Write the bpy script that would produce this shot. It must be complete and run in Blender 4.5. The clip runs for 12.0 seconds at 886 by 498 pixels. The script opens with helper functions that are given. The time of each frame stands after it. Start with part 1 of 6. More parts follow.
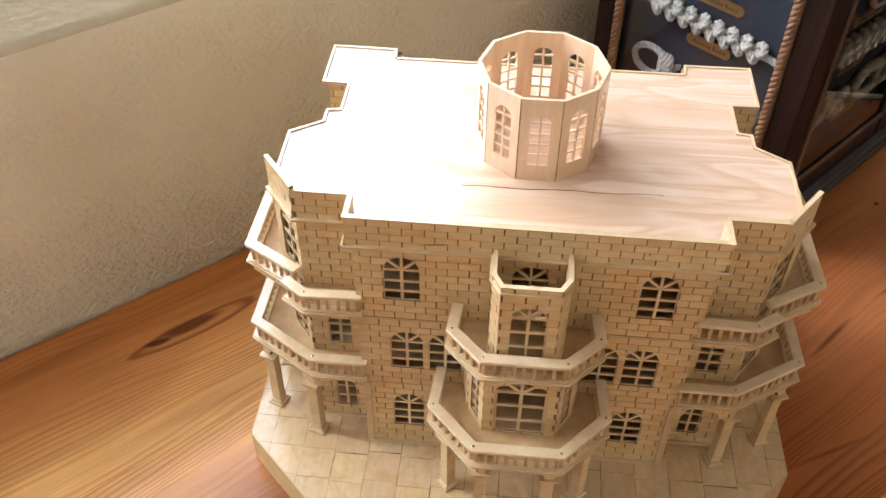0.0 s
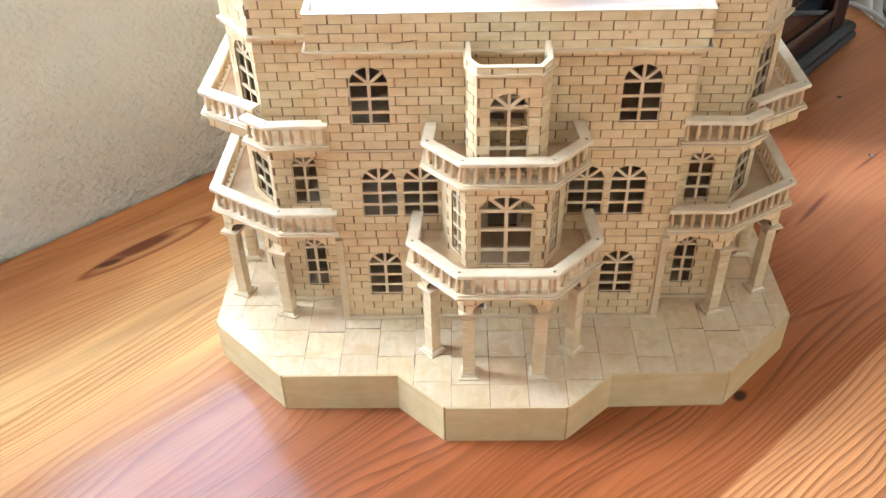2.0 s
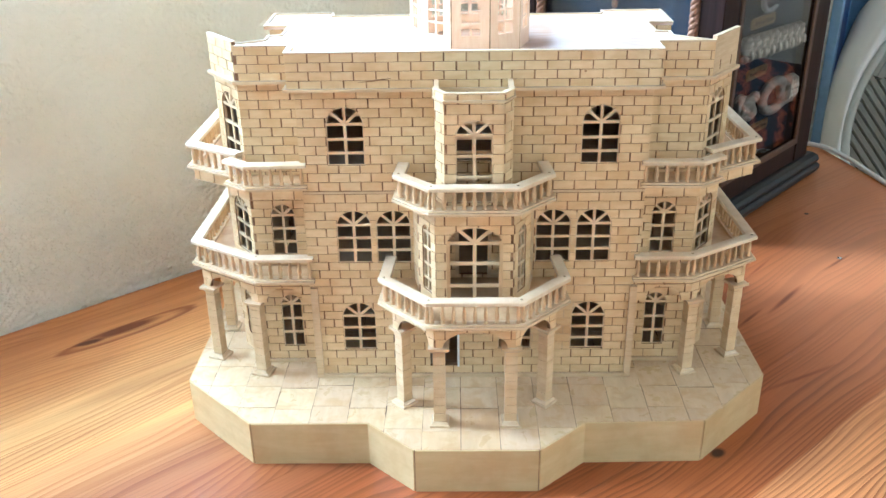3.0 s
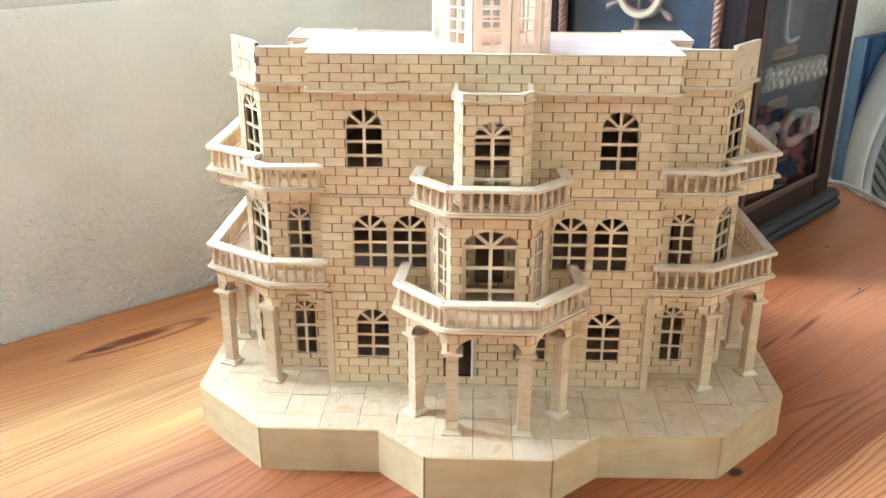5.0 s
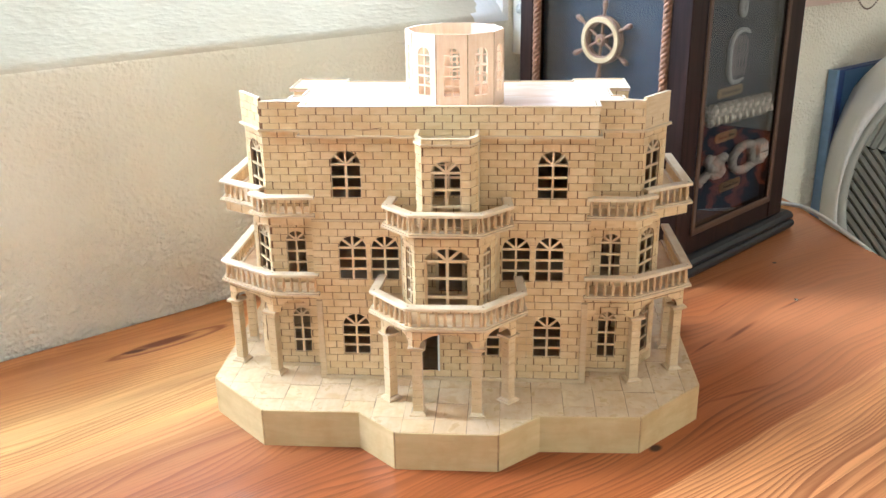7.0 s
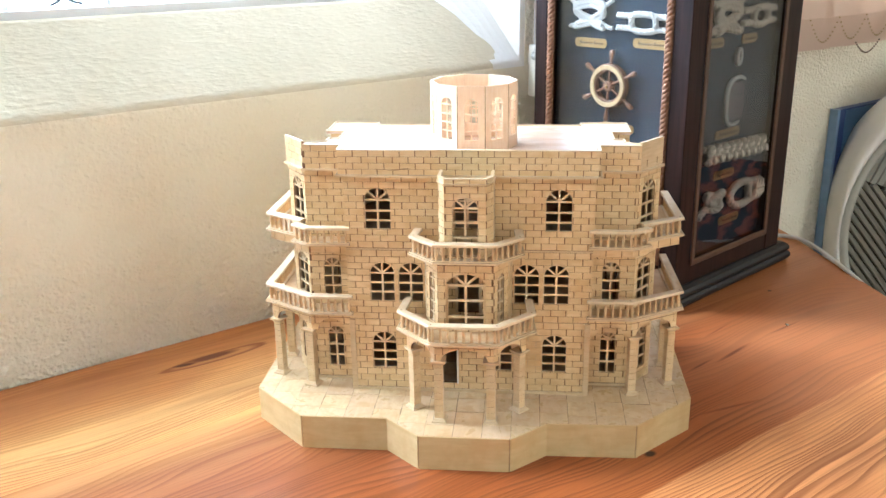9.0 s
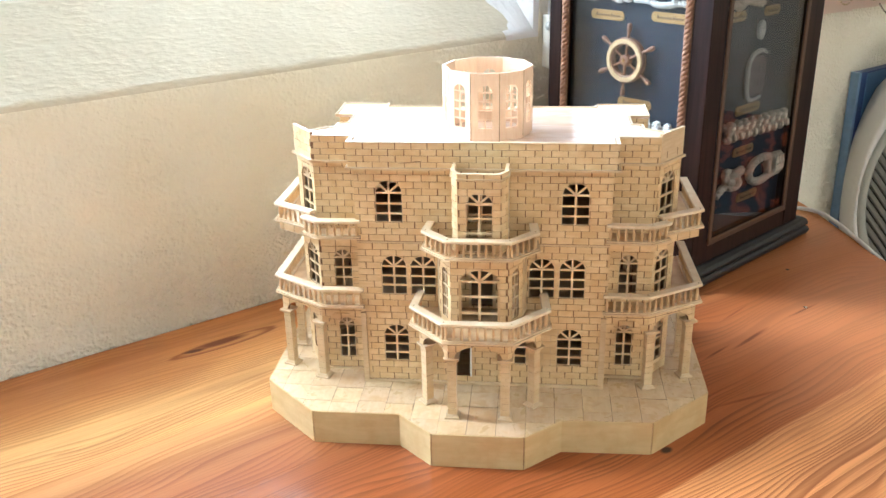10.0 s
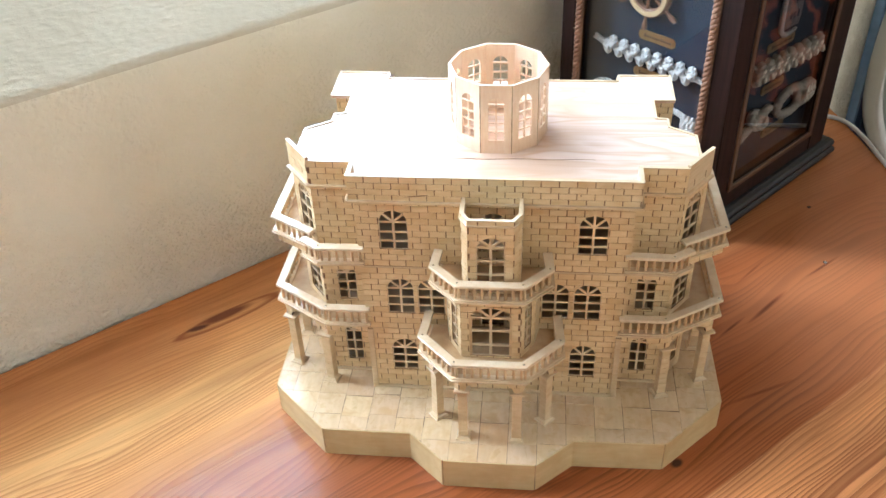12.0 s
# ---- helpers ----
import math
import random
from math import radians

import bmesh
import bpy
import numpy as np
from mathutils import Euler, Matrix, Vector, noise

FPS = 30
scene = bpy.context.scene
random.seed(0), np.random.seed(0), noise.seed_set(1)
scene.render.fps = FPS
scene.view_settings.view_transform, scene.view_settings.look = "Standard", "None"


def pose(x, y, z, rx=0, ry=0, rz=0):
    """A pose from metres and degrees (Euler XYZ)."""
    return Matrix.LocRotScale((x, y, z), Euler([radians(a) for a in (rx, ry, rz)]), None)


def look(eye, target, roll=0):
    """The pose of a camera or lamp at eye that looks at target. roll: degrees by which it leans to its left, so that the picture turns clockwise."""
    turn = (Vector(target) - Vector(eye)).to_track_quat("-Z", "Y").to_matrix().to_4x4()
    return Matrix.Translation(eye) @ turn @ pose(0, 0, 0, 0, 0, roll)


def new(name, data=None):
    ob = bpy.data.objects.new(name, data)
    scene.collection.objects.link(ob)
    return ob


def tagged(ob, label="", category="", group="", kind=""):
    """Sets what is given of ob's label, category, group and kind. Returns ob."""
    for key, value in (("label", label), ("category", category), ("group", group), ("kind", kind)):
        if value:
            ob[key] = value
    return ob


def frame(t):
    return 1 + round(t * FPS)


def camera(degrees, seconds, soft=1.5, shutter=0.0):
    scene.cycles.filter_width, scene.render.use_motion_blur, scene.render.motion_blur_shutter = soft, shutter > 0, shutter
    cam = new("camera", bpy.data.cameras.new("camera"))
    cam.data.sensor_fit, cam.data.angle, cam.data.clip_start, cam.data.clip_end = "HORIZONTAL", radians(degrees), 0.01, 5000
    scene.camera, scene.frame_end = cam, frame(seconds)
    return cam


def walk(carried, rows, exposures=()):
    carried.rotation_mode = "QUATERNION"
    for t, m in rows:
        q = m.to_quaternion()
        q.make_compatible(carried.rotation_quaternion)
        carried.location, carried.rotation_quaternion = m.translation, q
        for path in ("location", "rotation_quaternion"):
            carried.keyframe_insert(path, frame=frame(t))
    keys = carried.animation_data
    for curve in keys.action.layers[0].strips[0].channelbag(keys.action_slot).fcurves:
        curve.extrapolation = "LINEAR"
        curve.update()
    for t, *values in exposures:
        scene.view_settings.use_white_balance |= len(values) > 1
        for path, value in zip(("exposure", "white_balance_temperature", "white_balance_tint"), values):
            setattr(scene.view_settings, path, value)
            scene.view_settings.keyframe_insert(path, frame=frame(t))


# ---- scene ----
cam = camera(51.9, 12.0)
PATH = [
    (0, (-0.024, -0.498, 0.785), (-0.158, 0.934, -0.605), 0.4),
    (0.5, (-0.04, -0.56, 0.787), (-0.178, 0.873, -0.602), -1.8),
    (1, (-0.036, -0.564, 0.769), (-0.153, 0.865, -0.626), -3.1),
    (1.5, (-0.036, -0.568, 0.699), (-0.138, 0.856, -0.701), -3.5),
    (2, (-0.036, -0.597, 0.601), (-0.076, 0.958, -0.656), -1.4),
    (2.5, (-0.02, -0.648, 0.549), (-0.053, 1.11, -0.405), -1.4),
    (3, (-0.014, -0.689, 0.491), (-0.049, 1.12, -0.363), -0.9),
    (5, (-0.013, -0.7, 0.455), (-0.086, 1.152, -0.295), 0.1),
    (5.5, (-0.007, -0.699, 0.455), (-0.086, 1.159, -0.282), -0.2),
    (6, (-0.002, -0.737, 0.504), (-0.088, 1.127, -0.216), -0.4),
    (6.5, (0.021, -0.777, 0.501), (-0.078, 1.09, -0.209), -0.5),
    (7, (0.054, -0.853, 0.509), (-0.084, 1.014, -0.194), -0.9),
    (7.2, (0.046, -0.892, 0.524), (-0.087, 0.973, -0.187), -0.9),
    (8.8, (0.051, -0.976, 0.545), (-0.112, 0.915, -0.086), -0.8),
    (9, (0.064, -0.968, 0.549), (-0.12, 0.917, -0.095), -0.9),
    (9.5, (0.068, -0.944, 0.567), (-0.126, 0.93, -0.102), -1.0),
    (10, (0.056, -0.926, 0.591), (-0.145, 0.915, -0.166), -1.2),
    (10.5, (0.054, -0.871, 0.659), (-0.148, 0.908, -0.231), -1.7),
    (11, (0.042, -0.812, 0.709), (-0.164, 0.874, -0.347), -2.2),
    (11.5, (0.033, -0.773, 0.774), (-0.168, 0.892, -0.315), -2.3),
    (12, (0.037, -0.742, 0.806), (-0.156, 0.844, -0.398), -2.4),
]
EXPOSURES = [
    (0, -1.07, 5950, 17), (0.4, -0.73, 5650, 15), (1.0, -0.52, 5300, 12), (1.5, -0.40, 5000, 11), (2.0, -0.20, 4700, 8), (2.5, -0.09, 4520, 6),
    (3.0, -0.07, 4450, 5), (5.5, -0.05, 4560, 7), (6.5, -0.10, 4780, 8), (7, -0.11, 4950, 10), (9.5, -0.14, 5080, 10), (10.5, -0.17, 5150, 10), (11, -0.19, 5100, 10), (12, -0.53, 5050, 11),
]
walk(cam, [(t, look(eye, target, roll)) for t, eye, target, roll in PATH], EXPOSURES)

# ---- world, sun, lights ----
def setup_world():
    w = bpy.data.worlds.new("world")
    scene.world = w
    w.use_nodes = True
    nt = w.node_tree
    sky = nt.nodes.new("ShaderNodeTexSky")
    sky.sky_type = "NISHITA"
    sky.sun_disc = False
    sky.sun_elevation = radians(45)
    sky.sun_rotation = radians(281)
    nt.links.new(sky.outputs[0], nt.nodes["Background"].inputs[0])
    nt.nodes["Background"].inputs[1].default_value = 0.05


setup_world()

# the plaster wall beside the table: a runs along it, b into the room
WALL_ANG = 42.0
WALL_O = Vector((-0.335, 0.298))
WA = Vector((math.cos(radians(WALL_ANG)), math.sin(radians(WALL_ANG))))
WB = Vector((WA.y, -WA.x))
FLOOR_Z, CEIL_Z = -0.75, 1.75


def room(a, b, z):
    p = WALL_O + WA * a + WB * b
    return Vector((p.x, p.y, z))


def area_lamp(name, centre, target, sx, sy, watts, colour):
    d = bpy.data.lights.new(name, "AREA")
    d.shape, d.size, d.size_y, d.energy, d.color = "RECTANGLE", sx, sy, watts, colour
    ob = new(name, d)
    ob.matrix_world = look(centre, target)
    return ob


SUN_WATTS = 2.4
sun_data = bpy.data.lights.new("sun", "SUN")
sun_data.energy, sun_data.angle, sun_data.color = SUN_WATTS, radians(10), (1.0, 0.955, 0.88)
sun_ob = new("sun", sun_data)
TO_SUN = Vector((-WA.x * 0.42 - WB.x * 0.55, -WA.y * 0.42 - WB.y * 0.55, 0.72))
sun_ob.matrix_world = look(tuple(TO_SUN * 4), (0, 0, 0))

area_lamp("window_daylight", room(-0.80, -0.9, 1.20), room(-0.80, 1.0, 1.05), 3.6, 1.6, 288.0, (0.88, 0.955, 1.0))
area_lamp("blind_window_daylight", room(1.95, -0.30, 0.95), room(1.95, 1.0, 0.95), 1.2, 1.0, 12.0, (1.0, 0.97, 0.92))
# fill light added behind the camera; no window is known there
area_lamp("unseen_room_fill", room(2.0, 3.95, 0.85), room(1.6, 0.0, 0.3), 1.65, 1.25, 46.0, (1.0, 0.88, 0.65))


# ---- materials ----
class Mat:
    def __init__(self, name):
        self.m = bpy.data.materials.new(name)
        self.m.use_nodes = True
        self.nt = self.m.node_tree
        self.b = self.nt.nodes["Principled BSDF"]
        self.coord = self.nt.nodes.new("ShaderNodeTexCoord").outputs["Object"]

    def node(self, kind, **kw):
        n = self.nt.nodes.new(kind)
        for k, v in kw.items():
            n.inputs[k].default_value = v
        return n

    def link(self, a, b):
        self.nt.links.new(a, b)

    def mapped(self, scale=(1, 1, 1), rot=(0, 0, 0), loc=(0, 0, 0), src=None):
        n = self.node("ShaderNodeMapping")
        n.inputs["Scale"].default_value = scale
        n.inputs["Rotation"].default_value = rot
        n.inputs["Location"].default_value = loc
        self.link(src or self.coord, n.inputs[0])
        return n.outputs[0]

    def noise(self, vec, scale, detail=4.0, rough=0.55, dist=0.0):
        n = self.node("ShaderNodeTexNoise", Scale=scale, Detail=detail, Roughness=rough, Distortion=dist)
        self.link(vec, n.inputs["Vector"])
        return n.outputs["Fac"]

    def ramp(self, fac, stops):
        n = self.nt.nodes.new("ShaderNodeValToRGB")
        el = n.color_ramp.elements
        while len(el) < len(stops):
            el.new(0.5)
        for e, (p, c) in zip(el, stops):
            e.position = p
            e.color = (*c, 1) if len(c) == 3 else c
        self.link(fac, n.inputs[0])
        return n.outputs[0]

    def mix(self, fac, a, b, mode="MIX"):
        n = self.nt.nodes.new("ShaderNodeMix")
        n.data_type, n.blend_type = "RGBA", mode
        for sock, val in ((n.inputs[0], fac), (n.inputs[6], a), (n.inputs[7], b)):
            if isinstance(val, (int, float)):
                sock.default_value = val
            elif isinstance(val, tuple):
                sock.default_value = (*val, 1)
            else:
                self.link(val, sock)
        return n.outputs[2]

    def math(self, op, a, b=0.0, c=0.0, clamp=False):
        n = self.nt.nodes.new("ShaderNodeMath")
        n.operation, n.use_clamp = op, clamp
        for sock, val in zip(n.inputs, (a, b, c)):
            if isinstance(val, (int, float)):
                sock.default_value = val
            else:
                self.link(val, sock)
        return n.outputs[0]

    def colour(self, c):
        if isinstance(c, tuple):
            self.b.inputs["Base Color"].default_value = (*c, 1)
        else:
            self.link(c, self.b.inputs["Base Color"])

    def bump(self, height, strength, dist=0.001, normal=None):
        n = self.node("ShaderNodeBump", Strength=strength, Distance=dist)
        self.link(height, n.inputs["Height"])
        if normal:
            self.link(normal, n.inputs["Normal"])
        self.link(n.outputs[0], self.b.inputs["Normal"])
        return n.outputs[0]

    def set(self, **kw):
        for k, v in kw.items():
            self.b.inputs[k.replace("_", " ")].default_value = v
        return self


def wood_birch(name, light, dark, grain, island=False, obj=False, rough=0.5, spec=0.4, stain=0.0, coat=0.0, coat_ior=1.5):
    """Pale plywood with streaks along one axis; grain is the scale on x, y, z."""
    k = Mat(name)
    v = k.mapped(scale=grain)
    if obj or island:
        if obj:
            r = k.nt.nodes.new("ShaderNodeObjectInfo").outputs["Random"]
        else:
            r = k.nt.nodes.new("ShaderNodeNewGeometry").outputs["Random Per Island"]
        add = k.node("ShaderNodeVectorMath")
        add.operation = "ADD"
        k.link(v, add.inputs[0])
        comb = k.node("ShaderNodeCombineXYZ")
        k.link(k.math("MULTIPLY", r, 37.0), comb.inputs[1])
        k.link(k.math("MULTIPLY", r, 91.0), comb.inputs[2])
        k.link(comb.outputs[0], add.inputs[1])
        v = add.outputs[0]
    fine = k.noise(v, 1.0, 6.0, 0.6, 0.4)
    spot = k.coord
    if obj:
        shift = k.node("ShaderNodeVectorMath")
        shift.operation = "ADD"
        k.link(k.coord, shift.inputs[0])
        k.link(comb.outputs[0], shift.inputs[1])
        spot = shift.outputs[0]
    broad = k.noise(spot, 34.0, 4.0, 0.6)
    col = k.mix(k.ramp(fine, [(0.3, (0, 0, 0)), (0.72, (1, 1, 1))]), dark, light)
    col = k.mix(k.math("MULTIPLY", k.ramp(broad, [(0.44, (0, 0, 0)), (0.64, (1, 1, 1))]), 0.30 + stain), col, (dark[0] * 0.88, dark[1] * 0.76, dark[2] * 0.66))
    if obj or island:
        tint = k.ramp(r, [(0.0, (0.93, 0.86, 0.77)), (0.15, (0.98, 0.965, 0.93)), (0.5, (1.02, 1.00, 0.96)), (0.8, (1.03, 1.03, 1.01)), (1.0, (0.96, 0.915, 0.85))])
        col = k.mix(1.0, col, tint, "MULTIPLY")
    k.colour(col)
    k.bump(fine, 0.25, 0.0004)
    k.set(Roughness=rough, Coat_Weight=coat, Coat_Roughness=0.18, Coat_IOR=coat_ior)
    k.b.inputs["Specular IOR Level"].default_value = spec
    return k.m


B_LIGHT, B_DARK = (0.780, 0.613, 0.343), (0.668, 0.480, 0.238)
M_BRICK = wood_birch("birch_brick", B_LIGHT, B_DARK, (45, 45, 190), obj=True, stain=0.12, rough=0.42, coat=0.4)
M_BRICKS = wood_birch("birch_bricks", B_LIGHT, B_DARK, (45, 45, 190), island=True, stain=0.12, rough=0.42, coat=0.4)
M_COLUMN = wood_birch("birch_column", (0.72, 0.555, 0.315), (0.61, 0.445, 0.230), (45, 45, 190), stain=0.15)
M_BIRCH = wood_birch("birch_plain", (0.69, 0.53, 0.315), (0.57, 0.41, 0.215), (50, 50, 500))
M_TRIM = wood_birch("birch_trim", (0.74, 0.575, 0.345), (0.63, 0.46, 0.245), (80, 80, 260), rough=0.34, coat=1.0, coat_ior=1.7)
M_RAIL = wood_birch("birch_rail", (0.77, 0.63, 0.405), (0.655, 0.49, 0.28), (60, 60, 160), rough=0.34, coat=0.7, coat_ior=1.6)
M_DECK = wood_birch("birch_deck", (0.62, 0.43, 0.215), (0.49, 0.32, 0.145), (60, 60, 60), stain=0.2)
M_TURNED = wood_birch("birch_turned", (0.69, 0.495, 0.265), (0.54, 0.355, 0.17), (300, 300, 60), obj=True)
M_CUPOLA = wood_birch("birch_cupola", (0.88, 0.70, 0.50), (0.80, 0.57, 0.375), (300, 300, 40), obj=True, rough=0.4, coat=0.5)


def mat_tile():
    """Squares of bare plywood, no two of one batch, with glue and varnish stains."""
    k = Mat("birch_tile")
    r = k.nt.nodes.new("ShaderNodeObjectInfo").outputs["Random"]
    comb = k.node("ShaderNodeCombineXYZ")
    k.link(k.math("MULTIPLY", r, 37.0), comb.inputs[0])
    k.link(k.math("MULTIPLY", r, 91.0), comb.inputs[1])
    own = k.node("ShaderNodeVectorMath")
    own.operation = "ADD"
    k.link(k.coord, own.inputs[0])
    k.link(comb.outputs[0], own.inputs[1])
    v = own.outputs[0]
    base = k.ramp(r, [(0.0, (0.63, 0.435, 0.225)), (0.18, (0.73, 0.565, 0.31)), (0.34, (0.65, 0.475, 0.28)), (0.52, (0.71, 0.55, 0.295)), (0.68, (0.64, 0.47, 0.27)), (0.84, (0.74, 0.585, 0.345)), (1.0, (0.67, 0.475, 0.245))])
    fine = k.noise(k.mapped(scale=(150, 28, 30), src=v), 1.0, 5.0, 0.6, 0.4)
    col = k.mix(1.0, base, k.ramp(fine, [(0.3, (0.90, 0.86, 0.81)), (0.7, (1.04, 1.04, 1.03))]), "MULTIPLY")
    blot = k.noise(v, 55.0, 4.0, 0.62, 0.6)
    col = k.mix(k.math("MULTIPLY", k.ramp(blot, [(0.48, (0, 0, 0)), (0.68, (1, 1, 1))]), 0.65), col, (0.56, 0.345, 0.145))
    spill = k.noise(v, 26.0, 2.0, 0.5)
    col = k.mix(k.math("MULTIPLY", k.ramp(spill, [(0.55, (0, 0, 0)), (0.62, (1, 1, 1))]), 0.30), col, (0.60, 0.45, 0.27))
    k.colour(col)
    k.link(k.ramp(blot, [(0.35, (0.26, 0.26, 0.26)), (0.65, (0.44, 0.44, 0.44))]), k.b.inputs["Roughness"])
    k.bump(fine, 0.2, 0.0003)
    k.set(Coat_Weight=0.8, Coat_Roughness=0.2, Coat_IOR=1.6)
    return k.m


M_TILE = mat_tile()
M_PLINTH = wood_birch("birch_plinth", (0.67, 0.515, 0.25), (0.58, 0.425, 0.19), (20, 20, 110), rough=0.45, stain=0.15)


def mat_burnt():
    """Saw cuts scorched unevenly."""
    k = Mat("burnt_groove")
    n = k.noise(k.coord, 70.0, 3.0, 0.6)
    k.colour(k.ramp(n, [(0.34, (0.125, 0.060, 0.023)), (0.50, (0.225, 0.120, 0.049)), (0.66, (0.42, 0.265, 0.125))]))
    k.set(Roughness=0.8)
    return k.m


M_BURNT = mat_burnt()


def mat_joint():
    """Gaps between the tiles, some filled with pale glue, some open and dark."""
    k = Mat("brown_glue_joint")
    n = k.noise(k.coord, 60.0, 3.0, 0.6)
    k.colour(k.ramp(n, [(0.38, (0.07, 0.040, 0.020)), (0.50, (0.24, 0.15, 0.070)), (0.62, (0.50, 0.36, 0.19))]))
    k.set(Roughness=0.8)
    return k.m


M_JOINT = mat_joint()


def mat_roof():
    k = Mat("varnished_plywood_roof")
    v = k.mapped(scale=(2.6, 12.0, 12.0))
    w = k.noise(v, 1.7, 2.5, 0.45, 0.9)
    col = k.ramp(w, [(0.28, (0.63, 0.385, 0.22)), (0.40, (0.77, 0.575, 0.415)), (0.50, (0.67, 0.44, 0.27)), (0.55, (0.79, 0.60, 0.45)), (0.66, (0.72, 0.50, 0.335)), (0.71, (0.81, 0.63, 0.48))])
    lines = k.noise(k.mapped(scale=(1.5, 60, 60)), 4.0, 4.0, 0.6, 0.8)
    col = k.mix(k.ramp(lines, [(0.56, (0, 0, 0)), (0.76, (0.7, 0.7, 0.7))]), col, (0.55, 0.30, 0.15))
    k.colour(col)
    k.bump(w, 0.08, 0.0005)
    k.set(Roughness=0.30, Coat_Weight=1.0, Coat_Roughness=0.13, Coat_IOR=1.7)
    return k.m


M_ROOF = mat_roof()


def mat_pine():
    """Varnished knotty pine; growth rings run along the boards, parallel to the wall."""
    k = Mat("varnished_pine")
    v = k.mapped(rot=(0, 0, -radians(WALL_ANG)))
    bend = k.noise(k.mapped(scale=(1.1, 3.0, 1), src=v), 1.6, 2.0, 0.45)
    sep = k.node("ShaderNodeSeparateXYZ")
    k.link(v, sep.inputs[0])
    own = k.nt.nodes.new("ShaderNodeObjectInfo").outputs["Random"]
    across = k.math("MULTIPLY_ADD", bend, 0.13, sep.outputs[1])
    flame = k.noise(k.mapped(scale=(2.2, 8.0, 1), src=v), 1.5, 2.0, 0.5)
    across = k.math("MULTIPLY_ADD", flame, 0.030, across)
    wobble = k.noise(k.mapped(scale=(5, 60, 1), src=v), 1.0, 3.0, 0.5)
    across = k.math("MULTIPLY_ADD", wobble, 0.0016, across)
    # late-wood lines, sharp on one side, their spacing drawn out by a slow drift
    comb = k.node("ShaderNodeCombineXYZ")
    k.link(k.math("MULTIPLY_ADD", own, 3.7, across), comb.inputs[1])
    drift = k.noise(comb.outputs[0], 15.0, 1.0, 0.5)
    phase = k.math("MULTIPLY_ADD", drift, 14.0, k.math("MULTIPLY", across, 120.0))
    saw = k.math("FRACT", phase)
    late = k.ramp(saw, [(0.0, (0, 0, 0)), (0.45, (0.16, 0.16, 0.16)), (0.80, (0.85, 0.85, 0.85)), (0.93, (1, 1, 1)), (0.985, (0.25, 0.25, 0.25)), (1.0, (0, 0, 0))])
    fine = k.noise(k.mapped(scale=(9, 560, 1), src=v), 1.0, 4.0, 0.62)
    broad = k.noise(k.mapped(scale=(1.6, 9, 1), src=v), 1.4, 3.0, 0.5)
    patch = k.noise(k.mapped(scale=(2.0, 5, 1), loc=(3.1, 0.7, 0), src=v), 2.2, 2.0, 0.5)
    # yellow sapwood in the board that runs a hand's width from the wall, red heartwood beyond; sun and shade painted
    # into both
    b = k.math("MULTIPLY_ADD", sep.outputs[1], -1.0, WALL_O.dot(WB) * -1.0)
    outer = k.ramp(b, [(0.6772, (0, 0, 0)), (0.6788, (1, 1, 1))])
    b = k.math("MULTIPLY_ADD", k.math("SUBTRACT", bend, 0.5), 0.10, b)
    # lighter along the sunlit band, darker by the wall and before the house
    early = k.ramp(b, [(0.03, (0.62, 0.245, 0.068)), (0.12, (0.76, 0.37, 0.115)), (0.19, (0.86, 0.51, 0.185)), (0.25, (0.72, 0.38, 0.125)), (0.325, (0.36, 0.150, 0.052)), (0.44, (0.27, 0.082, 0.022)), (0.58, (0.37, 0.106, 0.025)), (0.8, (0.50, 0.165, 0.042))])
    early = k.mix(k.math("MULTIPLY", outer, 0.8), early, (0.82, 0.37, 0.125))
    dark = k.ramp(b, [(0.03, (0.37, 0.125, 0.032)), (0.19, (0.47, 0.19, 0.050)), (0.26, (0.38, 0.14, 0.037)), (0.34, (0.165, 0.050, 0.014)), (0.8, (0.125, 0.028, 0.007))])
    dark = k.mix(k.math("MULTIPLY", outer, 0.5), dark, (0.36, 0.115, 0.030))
    strength = k.ramp(broad, [(0.34, (0.34, 0.34, 0.34)), (0.60, (0.88, 0.88, 0.88))])
    strength = k.math("MULTIPLY", strength, k.ramp(b, [(0.10, (0.60, 0.60, 0.60)), (0.22, (1, 1, 1))]))
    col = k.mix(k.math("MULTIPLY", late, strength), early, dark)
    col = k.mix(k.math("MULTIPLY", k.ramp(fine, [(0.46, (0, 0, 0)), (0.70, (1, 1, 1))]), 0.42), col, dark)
    streak = k.noise(k.mapped(scale=(1.3, 17, 1), loc=(1.7, 4.2, 0), src=v), 1.5, 3.0, 0.55)
    col = k.mix(1.0, col, k.ramp(streak, [(0.34, (0.84, 0.80, 0.76)), (0.50, (0.99, 0.98, 0.97)), (0.66, (1.14, 1.14, 1.12))]), "MULTIPLY")
    col = k.mix(k.math("MULTIPLY", k.ramp(patch, [(0.48, (0, 0, 0)), (0.70, (1, 1, 1))]), 0.30), col, (0.36, 0.105, 0.026))
    # the end beyond the cabinet is worn pale, with the wall's reflection painted in
    a = k.math("SUBTRACT", sep.outputs[0], WALL_O.dot(WA))
    worn = k.ramp(k.math("MULTIPLY_ADD", k.math("SUBTRACT", broad, 0.5), 0.5, a), [(0.42, (0, 0, 0)), (0.70, (0.45, 0.45, 0.45)), (1.05, (1, 1, 1))])
    col = k.mix(k.math("MULTIPLY", worn, 0.55), col, (0.64, 0.245, 0.075))
    # and the board there is mixed towards a dull tan
    tan_board = k.ramp(k.math("MULTIPLY_ADD", k.math("SUBTRACT", broad, 0.5), 0.4, a), [(0.26, (0, 0, 0)), (0.46, (1, 1, 1))])
